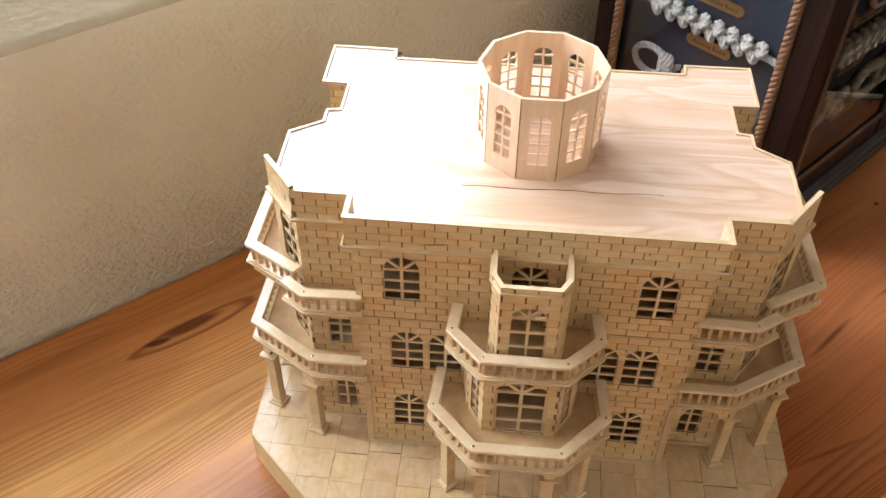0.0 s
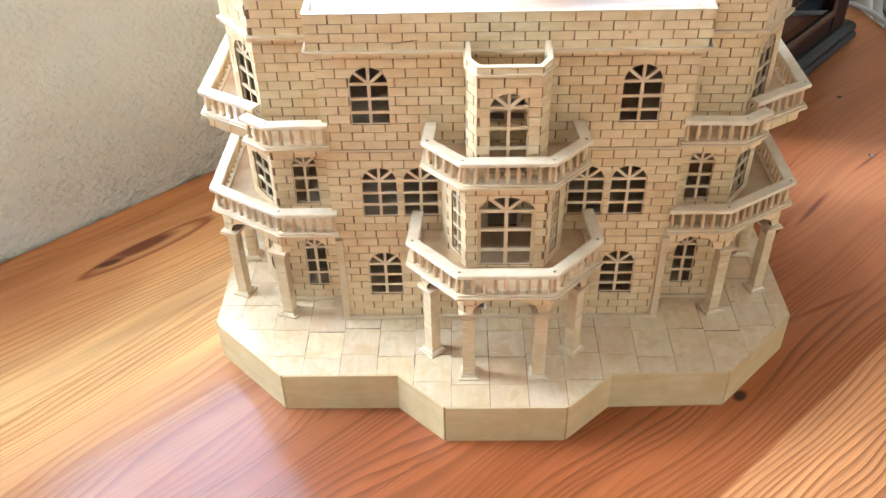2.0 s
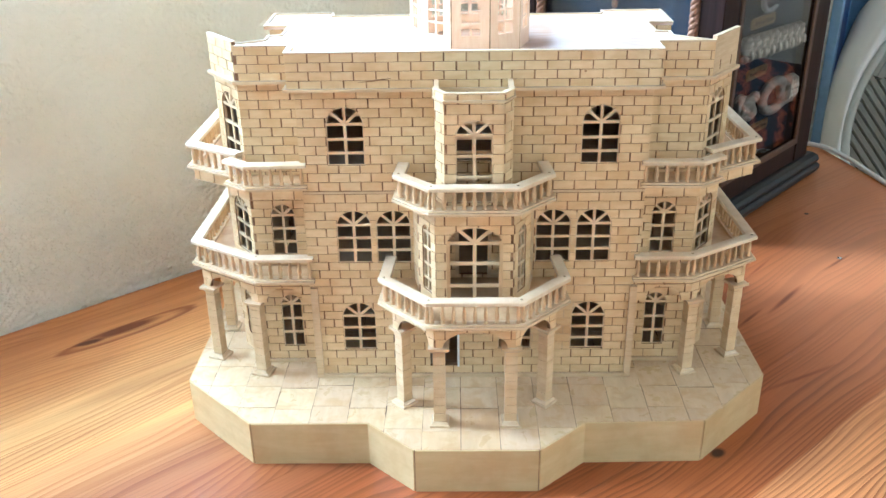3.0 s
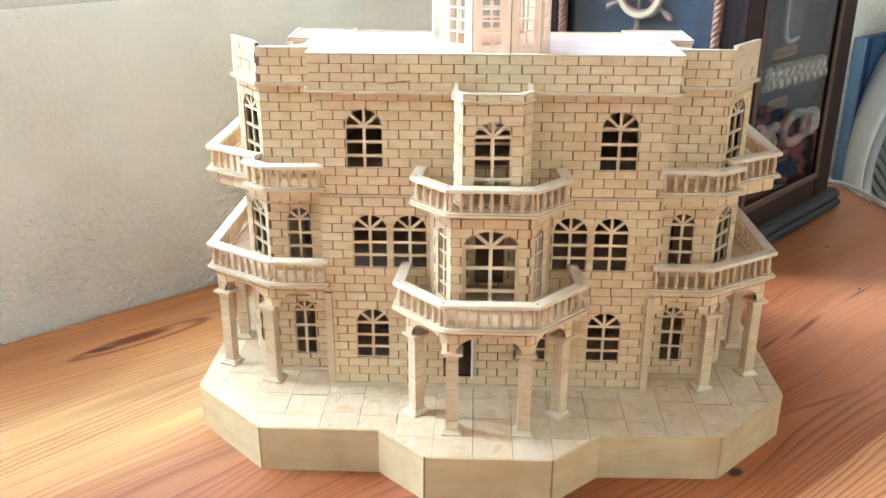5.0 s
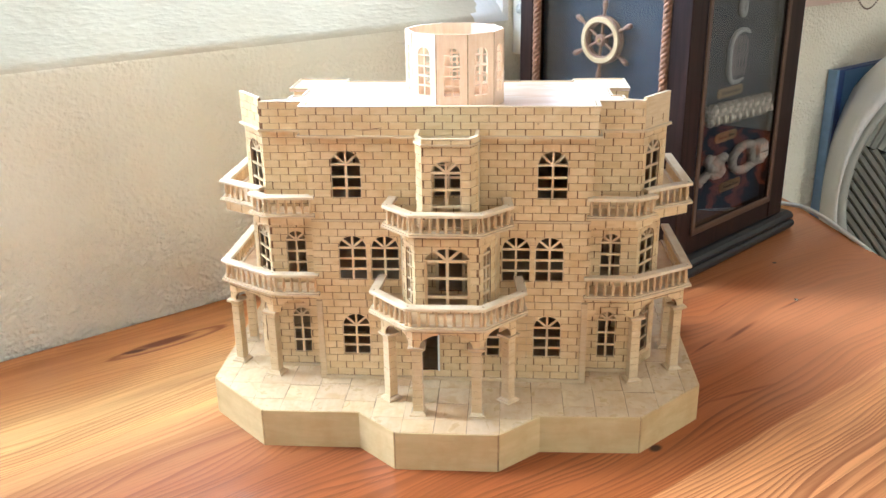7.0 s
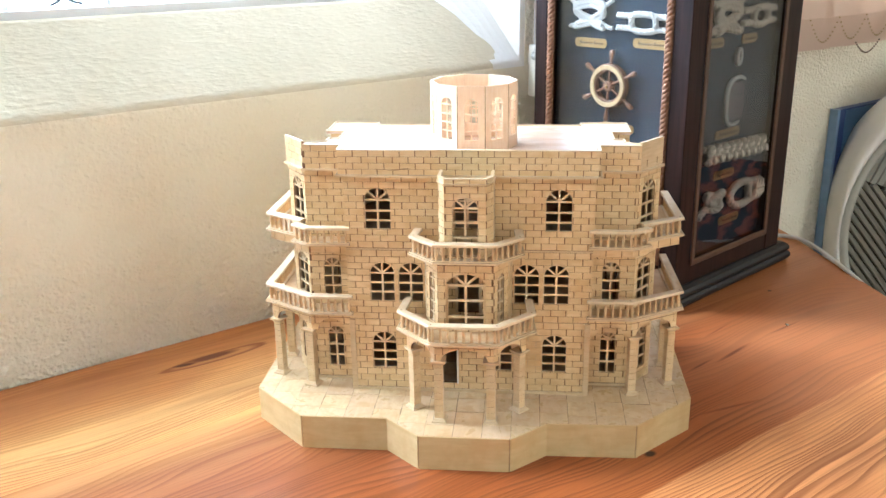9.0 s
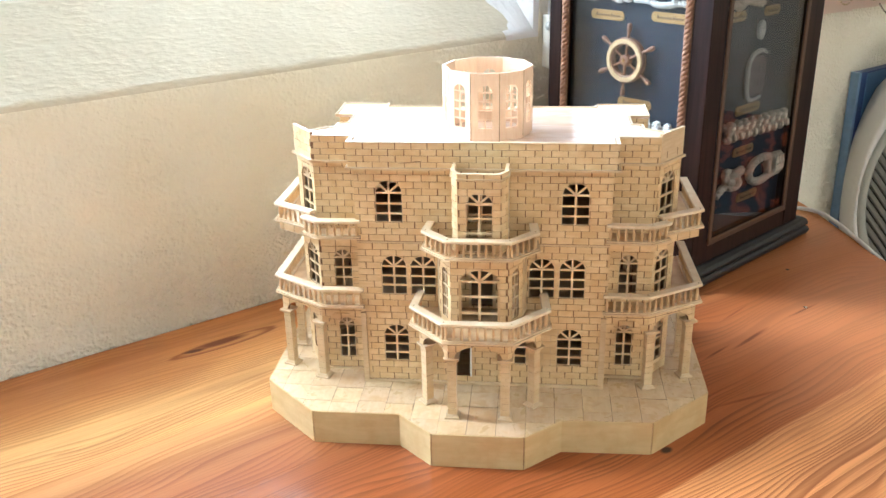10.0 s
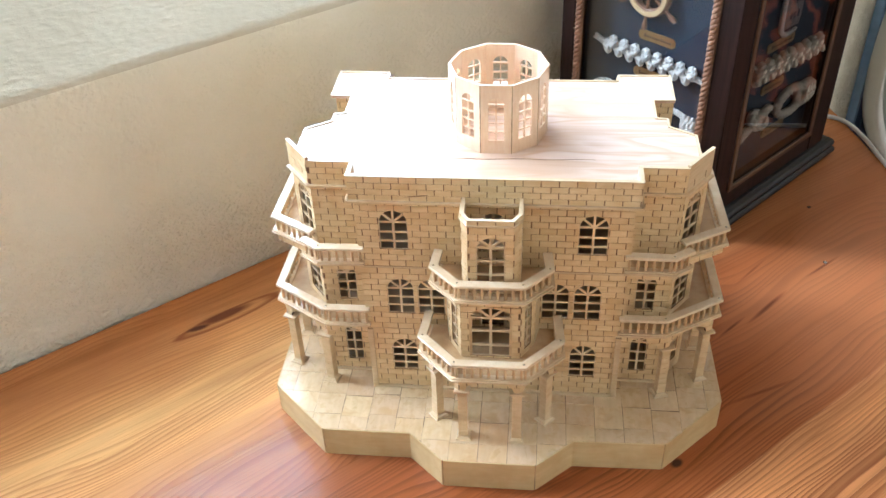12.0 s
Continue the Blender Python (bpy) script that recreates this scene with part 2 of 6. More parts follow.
    tan_board = k.math("MULTIPLY", tan_board, k.ramp(b, [(0.45, (0, 0, 0)), (0.53, (1, 1, 1)), (0.675, (1, 1, 1)), (0.70, (0.3, 0.3, 0.3))]))
    col = k.mix(k.math("MULTIPLY", tan_board, 0.38), col, (0.60, 0.25, 0.10))
    # knots and resin streaks: centre, half-axes along and across the grain, turn, dark colour, soft edge
    for (kx, ky), ra, rb, turn, dark_c, soft in KNOTS:
        m = k.node("ShaderNodeVectorMath")
        m.operation = "SUBTRACT"
        m.inputs[1].default_value = room(kx, ky, 0)
        k.link(k.coord, m.inputs[0])
        m2 = k.mapped(rot=(0, 0, -radians(WALL_ANG + turn)), src=m.outputs[0])
        m3 = k.mapped(scale=(1 / ra, 1 / rb, 0), src=m2)
        ln = k.node("ShaderNodeVectorMath")
        ln.operation = "LENGTH"
        k.link(m3, ln.inputs[0])
        r = k.math("MULTIPLY_ADD", k.math("SUBTRACT", wobble, 0.5), 0.6, ln.outputs["Value"])
        if soft < 0:        # only the outline of a knot
            f = k.ramp(k.math("MULTIPLY", r, 0.5), [(0.34, (0, 0, 0)), (0.46, (0.85, 0.85, 0.85)), (0.50, (0.85, 0.85, 0.85)), (0.56, (0, 0, 0))])
        else:
            f = k.ramp(k.math("MULTIPLY", r, 0.5), [(0.5 - 0.5 * soft, (0.92, 0.92, 0.92)), (0.5, (0, 0, 0))])
        col = k.mix(f, col, dark_c)
    k.colour(col)
    k.bump(late, 0.10, 0.0004)
    k.link(k.ramp(broad, [(0.3, (0.36, 0.36, 0.36)), (0.7, (0.46, 0.46, 0.46))]), k.b.inputs["Roughness"])
    k.set(Coat_Weight=0.42, Coat_Roughness=0.16)
    k.b.inputs["Specular IOR Level"].default_value = 0.12
    return k.m


# place along and away from the wall, half-axes, turn, colour, softness (below 0: outline only)
KNOTS = (
    ((-0.116, 0.0840), 0.074, 0.0130, 0, (0.30, 0.085, 0.026), -1),
    ((-0.124, 0.0785), 0.048, 0.0110, -3, (0.17, 0.042, 0.018), 0.50),
    ((-0.165, 0.0810), 0.018, 0.0055, -12, (0.10, 0.026, 0.016), 0.5),
    ((0.162, 0.6270), 0.009, 0.0065, 0, (0.022, 0.009, 0.007), 0.5),
    ((0.694, 0.4140), 0.0045, 0.0036, 0, (0.022, 0.009, 0.006), 0.4),
    ((0.585, 0.5150), 0.042, 0.0030, 0, (0.16, 0.045, 0.014), 0.8),
    ((0.455, 0.5220), 0.052, 0.0040, 7, (0.14, 0.036, 0.012), 0.8),
    ((0.385, 0.5190), 0.034, 0.0028, 5, (0.14, 0.036, 0.012), 0.8),
    ((0.320, 0.6150), 0.065, 0.0035, -14, (0.20, 0.050, 0.014), 0.9),
    ((0.500, 0.4600), 0.045, 0.0025, 8, (0.19, 0.050, 0.015), 0.9),
)


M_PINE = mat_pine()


def mat_plaster(name="cream_plaster", relief=1.0, c1=(0.865, 0.815, 0.65), c2=(0.81, 0.757, 0.587), brushed=False):
    """Rough trowelled plaster: soft swells, with patches of pebbly grit; brushed: strokes that run along the wall."""
    k = Mat(name)
    src = k.mapped(rot=(0, 0, -radians(WALL_ANG)))
    drawn = k.mapped(scale=(0.42, 1, 1) if brushed else (0.8, 1, 1), src=src)
    coarse = k.noise(k.coord, 7.0, 4.0, 0.55)
    swell = k.noise(k.coord, 17.0, 2.0, 0.45)
    pebble = k.ramp(k.noise(drawn, 200.0, 1.0, 0.4), [(0.34, (0, 0, 0)), (0.74, (1, 1, 1))])
    lump = k.ramp(k.noise(drawn, 105.0, 1.0, 0.4), [(0.45, (0, 0, 0)), (0.72, (1, 1, 1))])
    pebble = k.math("MULTIPLY_ADD", lump, 0.6, pebble)
    grain = k.noise(k.coord, 520.0, 2.0, 0.5)
    dent = k.ramp(k.noise(drawn, 46.0, 1.0, 0.4), [(0.60, (1, 1, 1)), (0.78, (0, 0, 0))])
    sep = k.node("ShaderNodeSeparateXYZ")
    k.link(k.coord, sep.inputs[0])
    # the coat was left rougher along the foot of the wall
    foot = k.ramp(k.math("ADD", sep.outputs[2], 0.5), [(0.50, (1, 1, 1)), (0.58, (0.75, 0.75, 0.75)), (0.70, (0.36, 0.36, 0.36)), (0.85, (0.28, 0.28, 0.28))])
    # and behind the cabinet
    along = k.node("ShaderNodeSeparateXYZ")
    k.link(src, along.inputs[0])
    far = k.ramp(k.math("MULTIPLY", k.math("SUBTRACT", along.outputs[0], WALL_O.dot(WA)), 0.5), [(0.36, (0, 0, 0)), (0.46, (1, 1, 1))])
    foot = k.math("MAXIMUM", foot, far)
    where = k.ramp(k.noise(k.coord, 8.0, 2.0, 0.5), [(0.36, (0.55, 0.55, 0.55)), (0.56, (1, 1, 1))])
    col = k.mix(k.ramp(coarse, [(0.35, (0, 0, 0)), (0.7, (1, 1, 1))]), c1, c2)
    blush = k.noise(k.coord, 2.6, 2.0, 0.5)
    k.colour(k.mix(k.math("MULTIPLY", k.ramp(blush, [(0.42, (0, 0, 0)), (0.66, (1, 1, 1))]), 0.45), col, (c2[0] * 1.02, c2[1] * 0.975, c2[2] * 0.95)))
    h = k.math("MULTIPLY", k.math("MULTIPLY", pebble, k.math("MULTIPLY", foot, where)), 0.52)
    h = k.math("MULTIPLY_ADD", dent, 0.07, h)
    h = k.math("MULTIPLY_ADD", swell, 0.32, h)
    h = k.math("MULTIPLY_ADD", grain, 0.05, h)
    k.bump(h, relief, 0.0068)
    k.set(Roughness=0.88)
    k.b.inputs["Specular IOR Level"].default_value = 0.2
    return k.m


M_PLASTER = mat_plaster()
M_REVEAL = mat_plaster("white_plaster", 0.3, (0.90, 0.89, 0.85), (0.86, 0.85, 0.80), brushed=True)
# darker copy of the wall plaster; shade on the sill is put into its colour
M_SILL = mat_plaster("darkened_cream_plaster", 0.5, (0.66, 0.59, 0.425), (0.59, 0.525, 0.37), brushed=True)


def plain(name, c, rough=0.5, metal=0.0, vary=0.18, scale=40.0, bump=0.0, coat=0.0):
    k = Mat(name)
    n = k.noise(k.coord, scale, 4.0, 0.6)
    k.colour(k.mix(k.ramp(n, [(0.3, (0, 0, 0)), (0.7, (1, 1, 1))]), tuple(x * (1 - vary) for x in c), c))
    k.set(Roughness=rough, Metallic=metal, Coat_Weight=coat)
    if bump:
        k.bump(n, bump, 0.0008)
    return k.m


def mat_mahogany():
    k = Mat("dark_mahogany")
    n = k.noise(k.mapped(scale=(120, 120, 5)), 1.0, 5.0, 0.6, 0.5)
    k.colour(k.ramp(n, [(0.3, (0.008, 0.0038, 0.0028)), (0.7, (0.032, 0.0140, 0.0100))]))
    k.bump(n, 0.15, 0.0004)
    k.set(Roughness=0.45)
    k.b.inputs["Specular IOR Level"].default_value = 0.18
    return k.m


M_MAHOG = mat_mahogany()
M_BLACK = plain("black_lacquer_wood", (0.013, 0.013, 0.014), 0.48, vary=0.3, scale=60)
M_NAVY = plain("navy_felt", (0.009, 0.025, 0.045), 0.95, vary=0.2, scale=300, bump=0.3)
M_ROPE_W = plain("white_cotton_rope", (0.54, 0.535, 0.485), 0.9, vary=0.12, scale=500, bump=0.4)
M_ROPE_C = plain("cream_cotton_rope", (0.60, 0.52, 0.40), 0.9, vary=0.15, scale=500, bump=0.4)
M_ROPE_B = plain("brown_rope", (0.30, 0.15, 0.075), 0.8, vary=0.35, scale=400, bump=0.4)
M_GILT = plain("gilt_moulding", (0.105, 0.052, 0.024), 0.5, vary=0.35, scale=200)
M_BRASS = plain("brass", (0.52, 0.36, 0.16), 0.35, 0.9, vary=0.15, scale=200)
M_BRASS_PAINT = plain("cream_brass_rim", (0.62, 0.47, 0.25), 0.4, 0.25, vary=0.15, scale=200)
M_WHEEL = plain("turned_brown_wood", (0.24, 0.12, 0.065), 0.45, vary=0.3, scale=200)
M_ENGRAVE = plain("engraved_brown", (0.14, 0.085, 0.04), 0.6)
M_WHITE_FRAME = plain("white_window_paint", (0.82, 0.83, 0.82), 0.45, vary=0.05)
M_FAN_WHITE = plain("off_white_plastic", (0.78, 0.74, 0.66), 0.4, vary=0.06, scale=8)
M_FAN_GREY = plain("grey_green_plastic", (0.46, 0.45, 0.37), 0.5, vary=0.12, scale=20)
M_FAN_DARK = plain("dark_fan_interior", (0.05, 0.05, 0.04), 0.7)
M_CABLE = plain("white_cable", (0.80, 0.78, 0.72), 0.45, vary=0.06)
M_BLUE = plain("blue_board_cover", (0.020, 0.055, 0.20), 0.35, vary=0.2, scale=12)
M_BLUE_PALE = plain("mid_blue_cover", (0.075, 0.16, 0.30), 0.4, vary=0.2, scale=12)
M_BLUE_EDGE = plain("pale_blue_edge", (0.25, 0.38, 0.55), 0.45, vary=0.2, scale=30)
M_CREAM_PLASTIC = plain("cream_plastic", (0.70, 0.66, 0.54), 0.45, vary=0.06, scale=30)
M_FLOOR = plain("terracotta_floor", (0.32, 0.17, 0.10), 0.6, vary=0.25, scale=6)
M_CEIL = plain("white_ceiling_paint", (0.82, 0.80, 0.75), 0.9, vary=0.04, scale=3)
M_STEEL = plain("bright_steel", (0.62, 0.62, 0.60), 0.25, 0.95, vary=0.1)
M_LEG = plain("pine_leg", (0.42, 0.18, 0.06), 0.4, vary=0.25, scale=20)


def mat_blind():
    k = Mat("cream_fabric_vane")
    n = k.noise(k.mapped(scale=(1, 1, 3)), 220.0, 3.0, 0.6)
    k.colour(k.mix(n, (0.72, 0.56, 0.44), (0.80, 0.66, 0.53)))
    k.bump(n, 0.3, 0.0006)
    k.set(Roughness=0.9)
    t = k.node("ShaderNodeBsdfTranslucent")
    t.inputs[0].default_value = (0.85, 0.70, 0.55, 1)
    mx = k.node("ShaderNodeMixShader", Fac=0.45)
    out = k.nt.nodes["Material Output"]
    k.link(k.b.outputs[0], mx.inputs[1])
    k.link(t.outputs[0], mx.inputs[2])
    k.link(mx.outputs[0], out.inputs[0])
    return k.m


M_BLIND = mat_blind()


def mat_glass(name="clear_glass", ior=1.5, tint=(1.0, 1.0, 1.0)):
    k = Mat(name)
    k.colour(tint)
    k.set(Roughness=0.0, IOR=ior, Transmission_Weight=1.0)
    return k.m


M_GLASS = mat_glass()
M_PANE = mat_glass("cabinet_glass", 1.55)
# dark tint stands in for the shade inside the cabinet
M_PANE_DIMMED = mat_glass("dimmed_cabinet_glass", 1.48, (0.58, 0.58, 0.59))


# ---- mesh helpers ----
def part(name, bm, material, parent=None, label="", smooth=False):
    bmesh.ops.recalc_face_normals(bm, faces=bm.faces)
    me = bpy.data.meshes.new(name)
    bm.to_mesh(me)
    bm.free()
    me.materials.append(material)
    if smooth:
        for p in me.polygons:
            p.use_smooth = True
    ob = new(name, me)
    if parent:
        attach(ob, parent)
    if label:
        tagged(ob, label)
    return ob


def attach(ob, parent):
    ob.parent = parent
    if parent.type == "EMPTY":
        ob.matrix_parent_inverse = parent.matrix_basis.inverted()


def shared(name, me, m, parent, label=""):
    ob = new(name, me)
    ob.matrix_basis = m
    attach(ob, parent)
    if label:
        tagged(ob, label)
    return ob


def mesh_of(bm, name, material, smooth=False):
    bmesh.ops.recalc_face_normals(bm, faces=bm.faces)
    me = bpy.data.meshes.new(name)
    bm.to_mesh(me)
    bm.free()
    me.materials.append(material)
    if smooth:
        for p in me.polygons:
            p.use_smooth = True
    return me


def thing(name, at, label, category, group="", kind=""):
    e = new(name)
    e.empty_display_size = 0.05
    e.matrix_basis = Matrix.Translation(at)
    return tagged(e, label, category, group, kind)


class Plane:
    """A vertical plane: s along it, z up, d outward (to the right of its direction)."""

    def __init__(self, p, q):
        self.o = Vector(p)
        v = Vector(q) - self.o
        self.length = v.length
        self.d = v.normalized()
        self.n = Vector((self.d.y, -self.d.x))

    def at(self, s, z, d=0.0):
        p = self.o + self.d * s + self.n * d
        return Vector((p.x, p.y, z))

    def matrix(self, s, z, d=0.0):
        p = self.at(s, z, d)
        return Matrix(((self.d.x, -self.n.x, 0, p.x), (self.d.y, -self.n.y, 0, p.y), (0, 0, 1, p.z), (0, 0, 0, 1)))


def slab(bm, pl, pts, d0, d1, back=True):
    """A polygon in the plane, pts of (s, z), from depth d0 to d1."""
    f = [bm.verts.new(pl.at(s, z, d1)) for s, z in pts]
    b = [bm.verts.new(pl.at(s, z, d0)) for s, z in pts]
    bm.faces.new(f)
    if back:
        bm.faces.new(b[::-1])
    n = len(pts)
    for i in range(n):
        j = (i + 1) % n
        bm.faces.new((f[i], b[i], b[j], f[j]))


def rect(bm, pl, s0, s1, z0, z1, d0, d1):
    slab(bm, pl, [(s0, z0), (s1, z0), (s1, z1), (s0, z1)], d0, d1)


def prism(bm, pts, z0, z1):
    """A polygon seen from above, pts of (x, y), from z0 to z1."""
    t = [bm.verts.new((x, y, z1)) for x, y in pts]
    b = [bm.verts.new((x, y, z0)) for x, y in pts]
    bm.faces.new(t)
    bm.faces.new(b[::-1])
    n = len(pts)
    for i in range(n):
        j = (i + 1) % n
        bm.faces.new((t[i], b[i], b[j], t[j]))


def block(bm, x0, x1, y0, y1, z0, z1):
    prism(bm, [(x0, y0), (x1, y0), (x1, y1), (x0, y1)], z0, z1)


def bevelled(bm, width, segments=1):
    bmesh.ops.bevel(bm, geom=list(bm.edges), offset=width, segments=segments, affect="EDGES", profile=0.5)


def tube(bm, pts, r, n=8, closed=False):
    pts = [Vector(p) for p in pts]
    m = len(pts)
    rings = []
    up = Vector((0, 0, 1))
    prev = None
    for i, p in enumerate(pts):
        a = pts[(i - 1) % m] if closed or i > 0 else p
        b = pts[(i + 1) % m] if closed or i < m - 1 else p
        t = (b - a).normalized()
        if prev is None:
            side = t.cross(up)
            if side.length < 1e-3:
                side = t.cross(Vector((1, 0, 0)))
        else:
            side = prev - t * prev.dot(t)
        side.normalize()
        prev = side
        bi = t.cross(side)
        rr = r[i] if isinstance(r, (list, tuple)) else r
        rings.append([bm.verts.new(p + (side * math.cos(2 * math.pi * j / n) + bi * math.sin(2 * math.pi * j / n)) * rr) for j in range(n)])
    for i in range(m if closed else m - 1):
        ra, rb = rings[i], rings[(i + 1) % m]
        for j in range(n):
            k = (j + 1) % n
            bm.faces.new((ra[j], ra[k], rb[k], rb[j]))
    if not closed:
        bm.faces.new(rings[0])
        bm.faces.new(rings[-1][::-1])


def lathe(bm, prof, n=10, origin=(0, 0, 0)):
    """prof of (radius, z)."""
    ox, oy, oz = origin
    rings = [[bm.verts.new((ox + r * math.cos(2 * math.pi * j / n), oy + r * math.sin(2 * math.pi * j / n), oz + z)) for j in range(n)] for r, z in prof]
    for a, b in zip(rings, rings[1:]):
        for j in range(n):
            k = (j + 1) % n
            bm.faces.new((a[j], a[k], b[k], b[j]))
    bm.faces.new(rings[0][::-1])
    bm.faces.new(rings[-1])


class Hole:
    """An opening in a wall plane: arched above zs."""

    def __init__(self, c, w, zb, zs, zt):
        self.c, self.w, self.zb, self.zs, self.zt = c, w, zb, zs, zt

    def half(self, z):
        if z < self.zb - 1e-9 or z > self.zt + 1e-9:
            return None
        if z <= self.zs or self.zt - self.zs < 1e-6:
            return self.w / 2
        k = min(1.0, (z - self.zs) / (self.zt - self.zs))
        return self.w / 2 * math.sqrt(max(0.0, 1 - k * k))


def free_polys(s0, s1, z0, z1, holes):
    """What is left of a rectangle once the holes are cut out, as polygons."""
    hs = sorted((h for h in holes if h.c + h.w / 2 > s0 and h.c - h.w / 2 < s1 and h.zt > z0 and h.zb < z1), key=lambda h: h.c)
    if not hs:
        return [[(s0, z0), (s1, z0), (s1, z1), (s0, z1)]]
    cuts = {z0, z1}
    for h in hs:
        for z in [h.zb, h.zs, h.zt] + [h.zs + (h.zt - h.zs) * math.sin(math.pi / 2 * i / 7) for i in range(1, 7)]:
            if z0 < z < z1:
                cuts.add(z)
    cuts = sorted(cuts)
    out, chains, last = [], [], None
    for za, zb in zip(cuts, cuts[1:]):
        zm = (za + zb) / 2
        act = [h for h in hs if h.half(zm) is not None]
        key = tuple(id(h) for h in act)

        def bounds(z):
            edges = [s0]
            for h in act:
                w = h.half(min(max(z, h.zb), h.zt)) or 0.0
                edges += [min(max(h.c - w, s0), s1), min(max(h.c + w, s0), s1)]
            edges.append(s1)
            return [(edges[i], max(edges[i], edges[i + 1])) for i in range(0, len(edges), 2)]

        lo, hi = bounds(za), bounds(zb)
        if key != last:
            out += chains
            chains = [[] for _ in lo]
            last = key
        for c, (la, ra), (lb, rb) in zip(chains, lo, hi):
            c.append((za, la, ra, zb, lb, rb))
    out += chains
    polys = []
    for c in out:
        run = []
        for seg in c + [None]:
            if seg and max(seg[2] - seg[1], seg[5] - seg[4]) > 2e-4:
                run.append(seg)
                continue
            if run:
                right = [(run[0][2], run[0][0])] + [(q[5], q[3]) for q in run]
                left = [(run[0][1], run[0][0])] + [(q[4], q[3]) for q in run]
                pts = []
                for p in left[:1] + right + left[:0:-1]:
                    if not pts or (abs(p[0] - pts[-1][0]) + abs(p[1] - pts[-1][1])) > 1e-5:
                        pts.append(p)
                if abs(pts[0][0] - pts[-1][0]) + abs(pts[0][1] - pts[-1][1]) < 1e-5:
                    pts.pop()
                if len(pts) >= 3:
                    polys.append(pts)
            run = []
    return polys


def clip_rect(poly, x0, x1, y0, y1):
    """The part of a polygon inside a rectangle."""
    for axis, lim, sign in ((0, x0, 1), (0, x1, -1), (1, y0, 1), (1, y1, -1)):
        res = []
        for i, p in enumerate(poly):
            q = poly[(i + 1) % len(poly)]
            pin, qin = (p[axis] - lim) * sign >= 0, (q[axis] - lim) * sign >= 0
            if pin:
                res.append(p)
            if pin != qin:
                t = (lim - p[axis]) / (q[axis] - p[axis])
                res.append((p[0] + t * (q[0] - p[0]), p[1] + t * (q[1] - p[1])))
        poly = res
        if not poly:
            return []
    out = []
    for p in poly:
        if not out or abs(p[0] - out[-1][0]) + abs(p[1] - out[-1][1]) > 1e-6:
            out.append(p)
    if len(out) > 1 and abs(out[0][0] - out[-1][0]) + abs(out[0][1] - out[-1][1]) < 1e-6:
        out.pop()
    return out if len(out) >= 3 else []


def sweep(bm, pts, prof, closed=False):
    """A profile of (offset to the right, z) along a level polyline of (x, y), with mitred corners."""
    pts = [Vector(p) for p in pts]
    m = len(pts)
    rings = []
    for i, p in enumerate(pts):
        a = (p - pts[i - 1]).normalized() if (closed or i > 0) else None
        b = (pts[(i + 1) % m] - p).normalized() if (closed or i < m - 1) else None
        na = Vector((a.y, -a.x)) if a else None
        nb = Vector((b.y, -b.x)) if b else None
        if na is None:
            mit = nb
        elif nb is None:
            mit = na
        else:
            mit = (na + nb).normalized()
            mit = mit / max(0.35, mit.dot(na))
        rings.append([bm.verts.new((p.x + mit.x * o, p.y + mit.y * o, z)) for o, z in prof])
    n = len(prof)
    for i in range(m if closed else m - 1):
        ra, rb = rings[i], rings[(i + 1) % m]
        for j in range(n):
            k = (j + 1) % n
            bm.faces.new((ra[j], ra[k], rb[k], rb[j]))
    if not closed:
        bm.faces.new(rings[0])
        bm.faces.new(rings[-1][::-1])


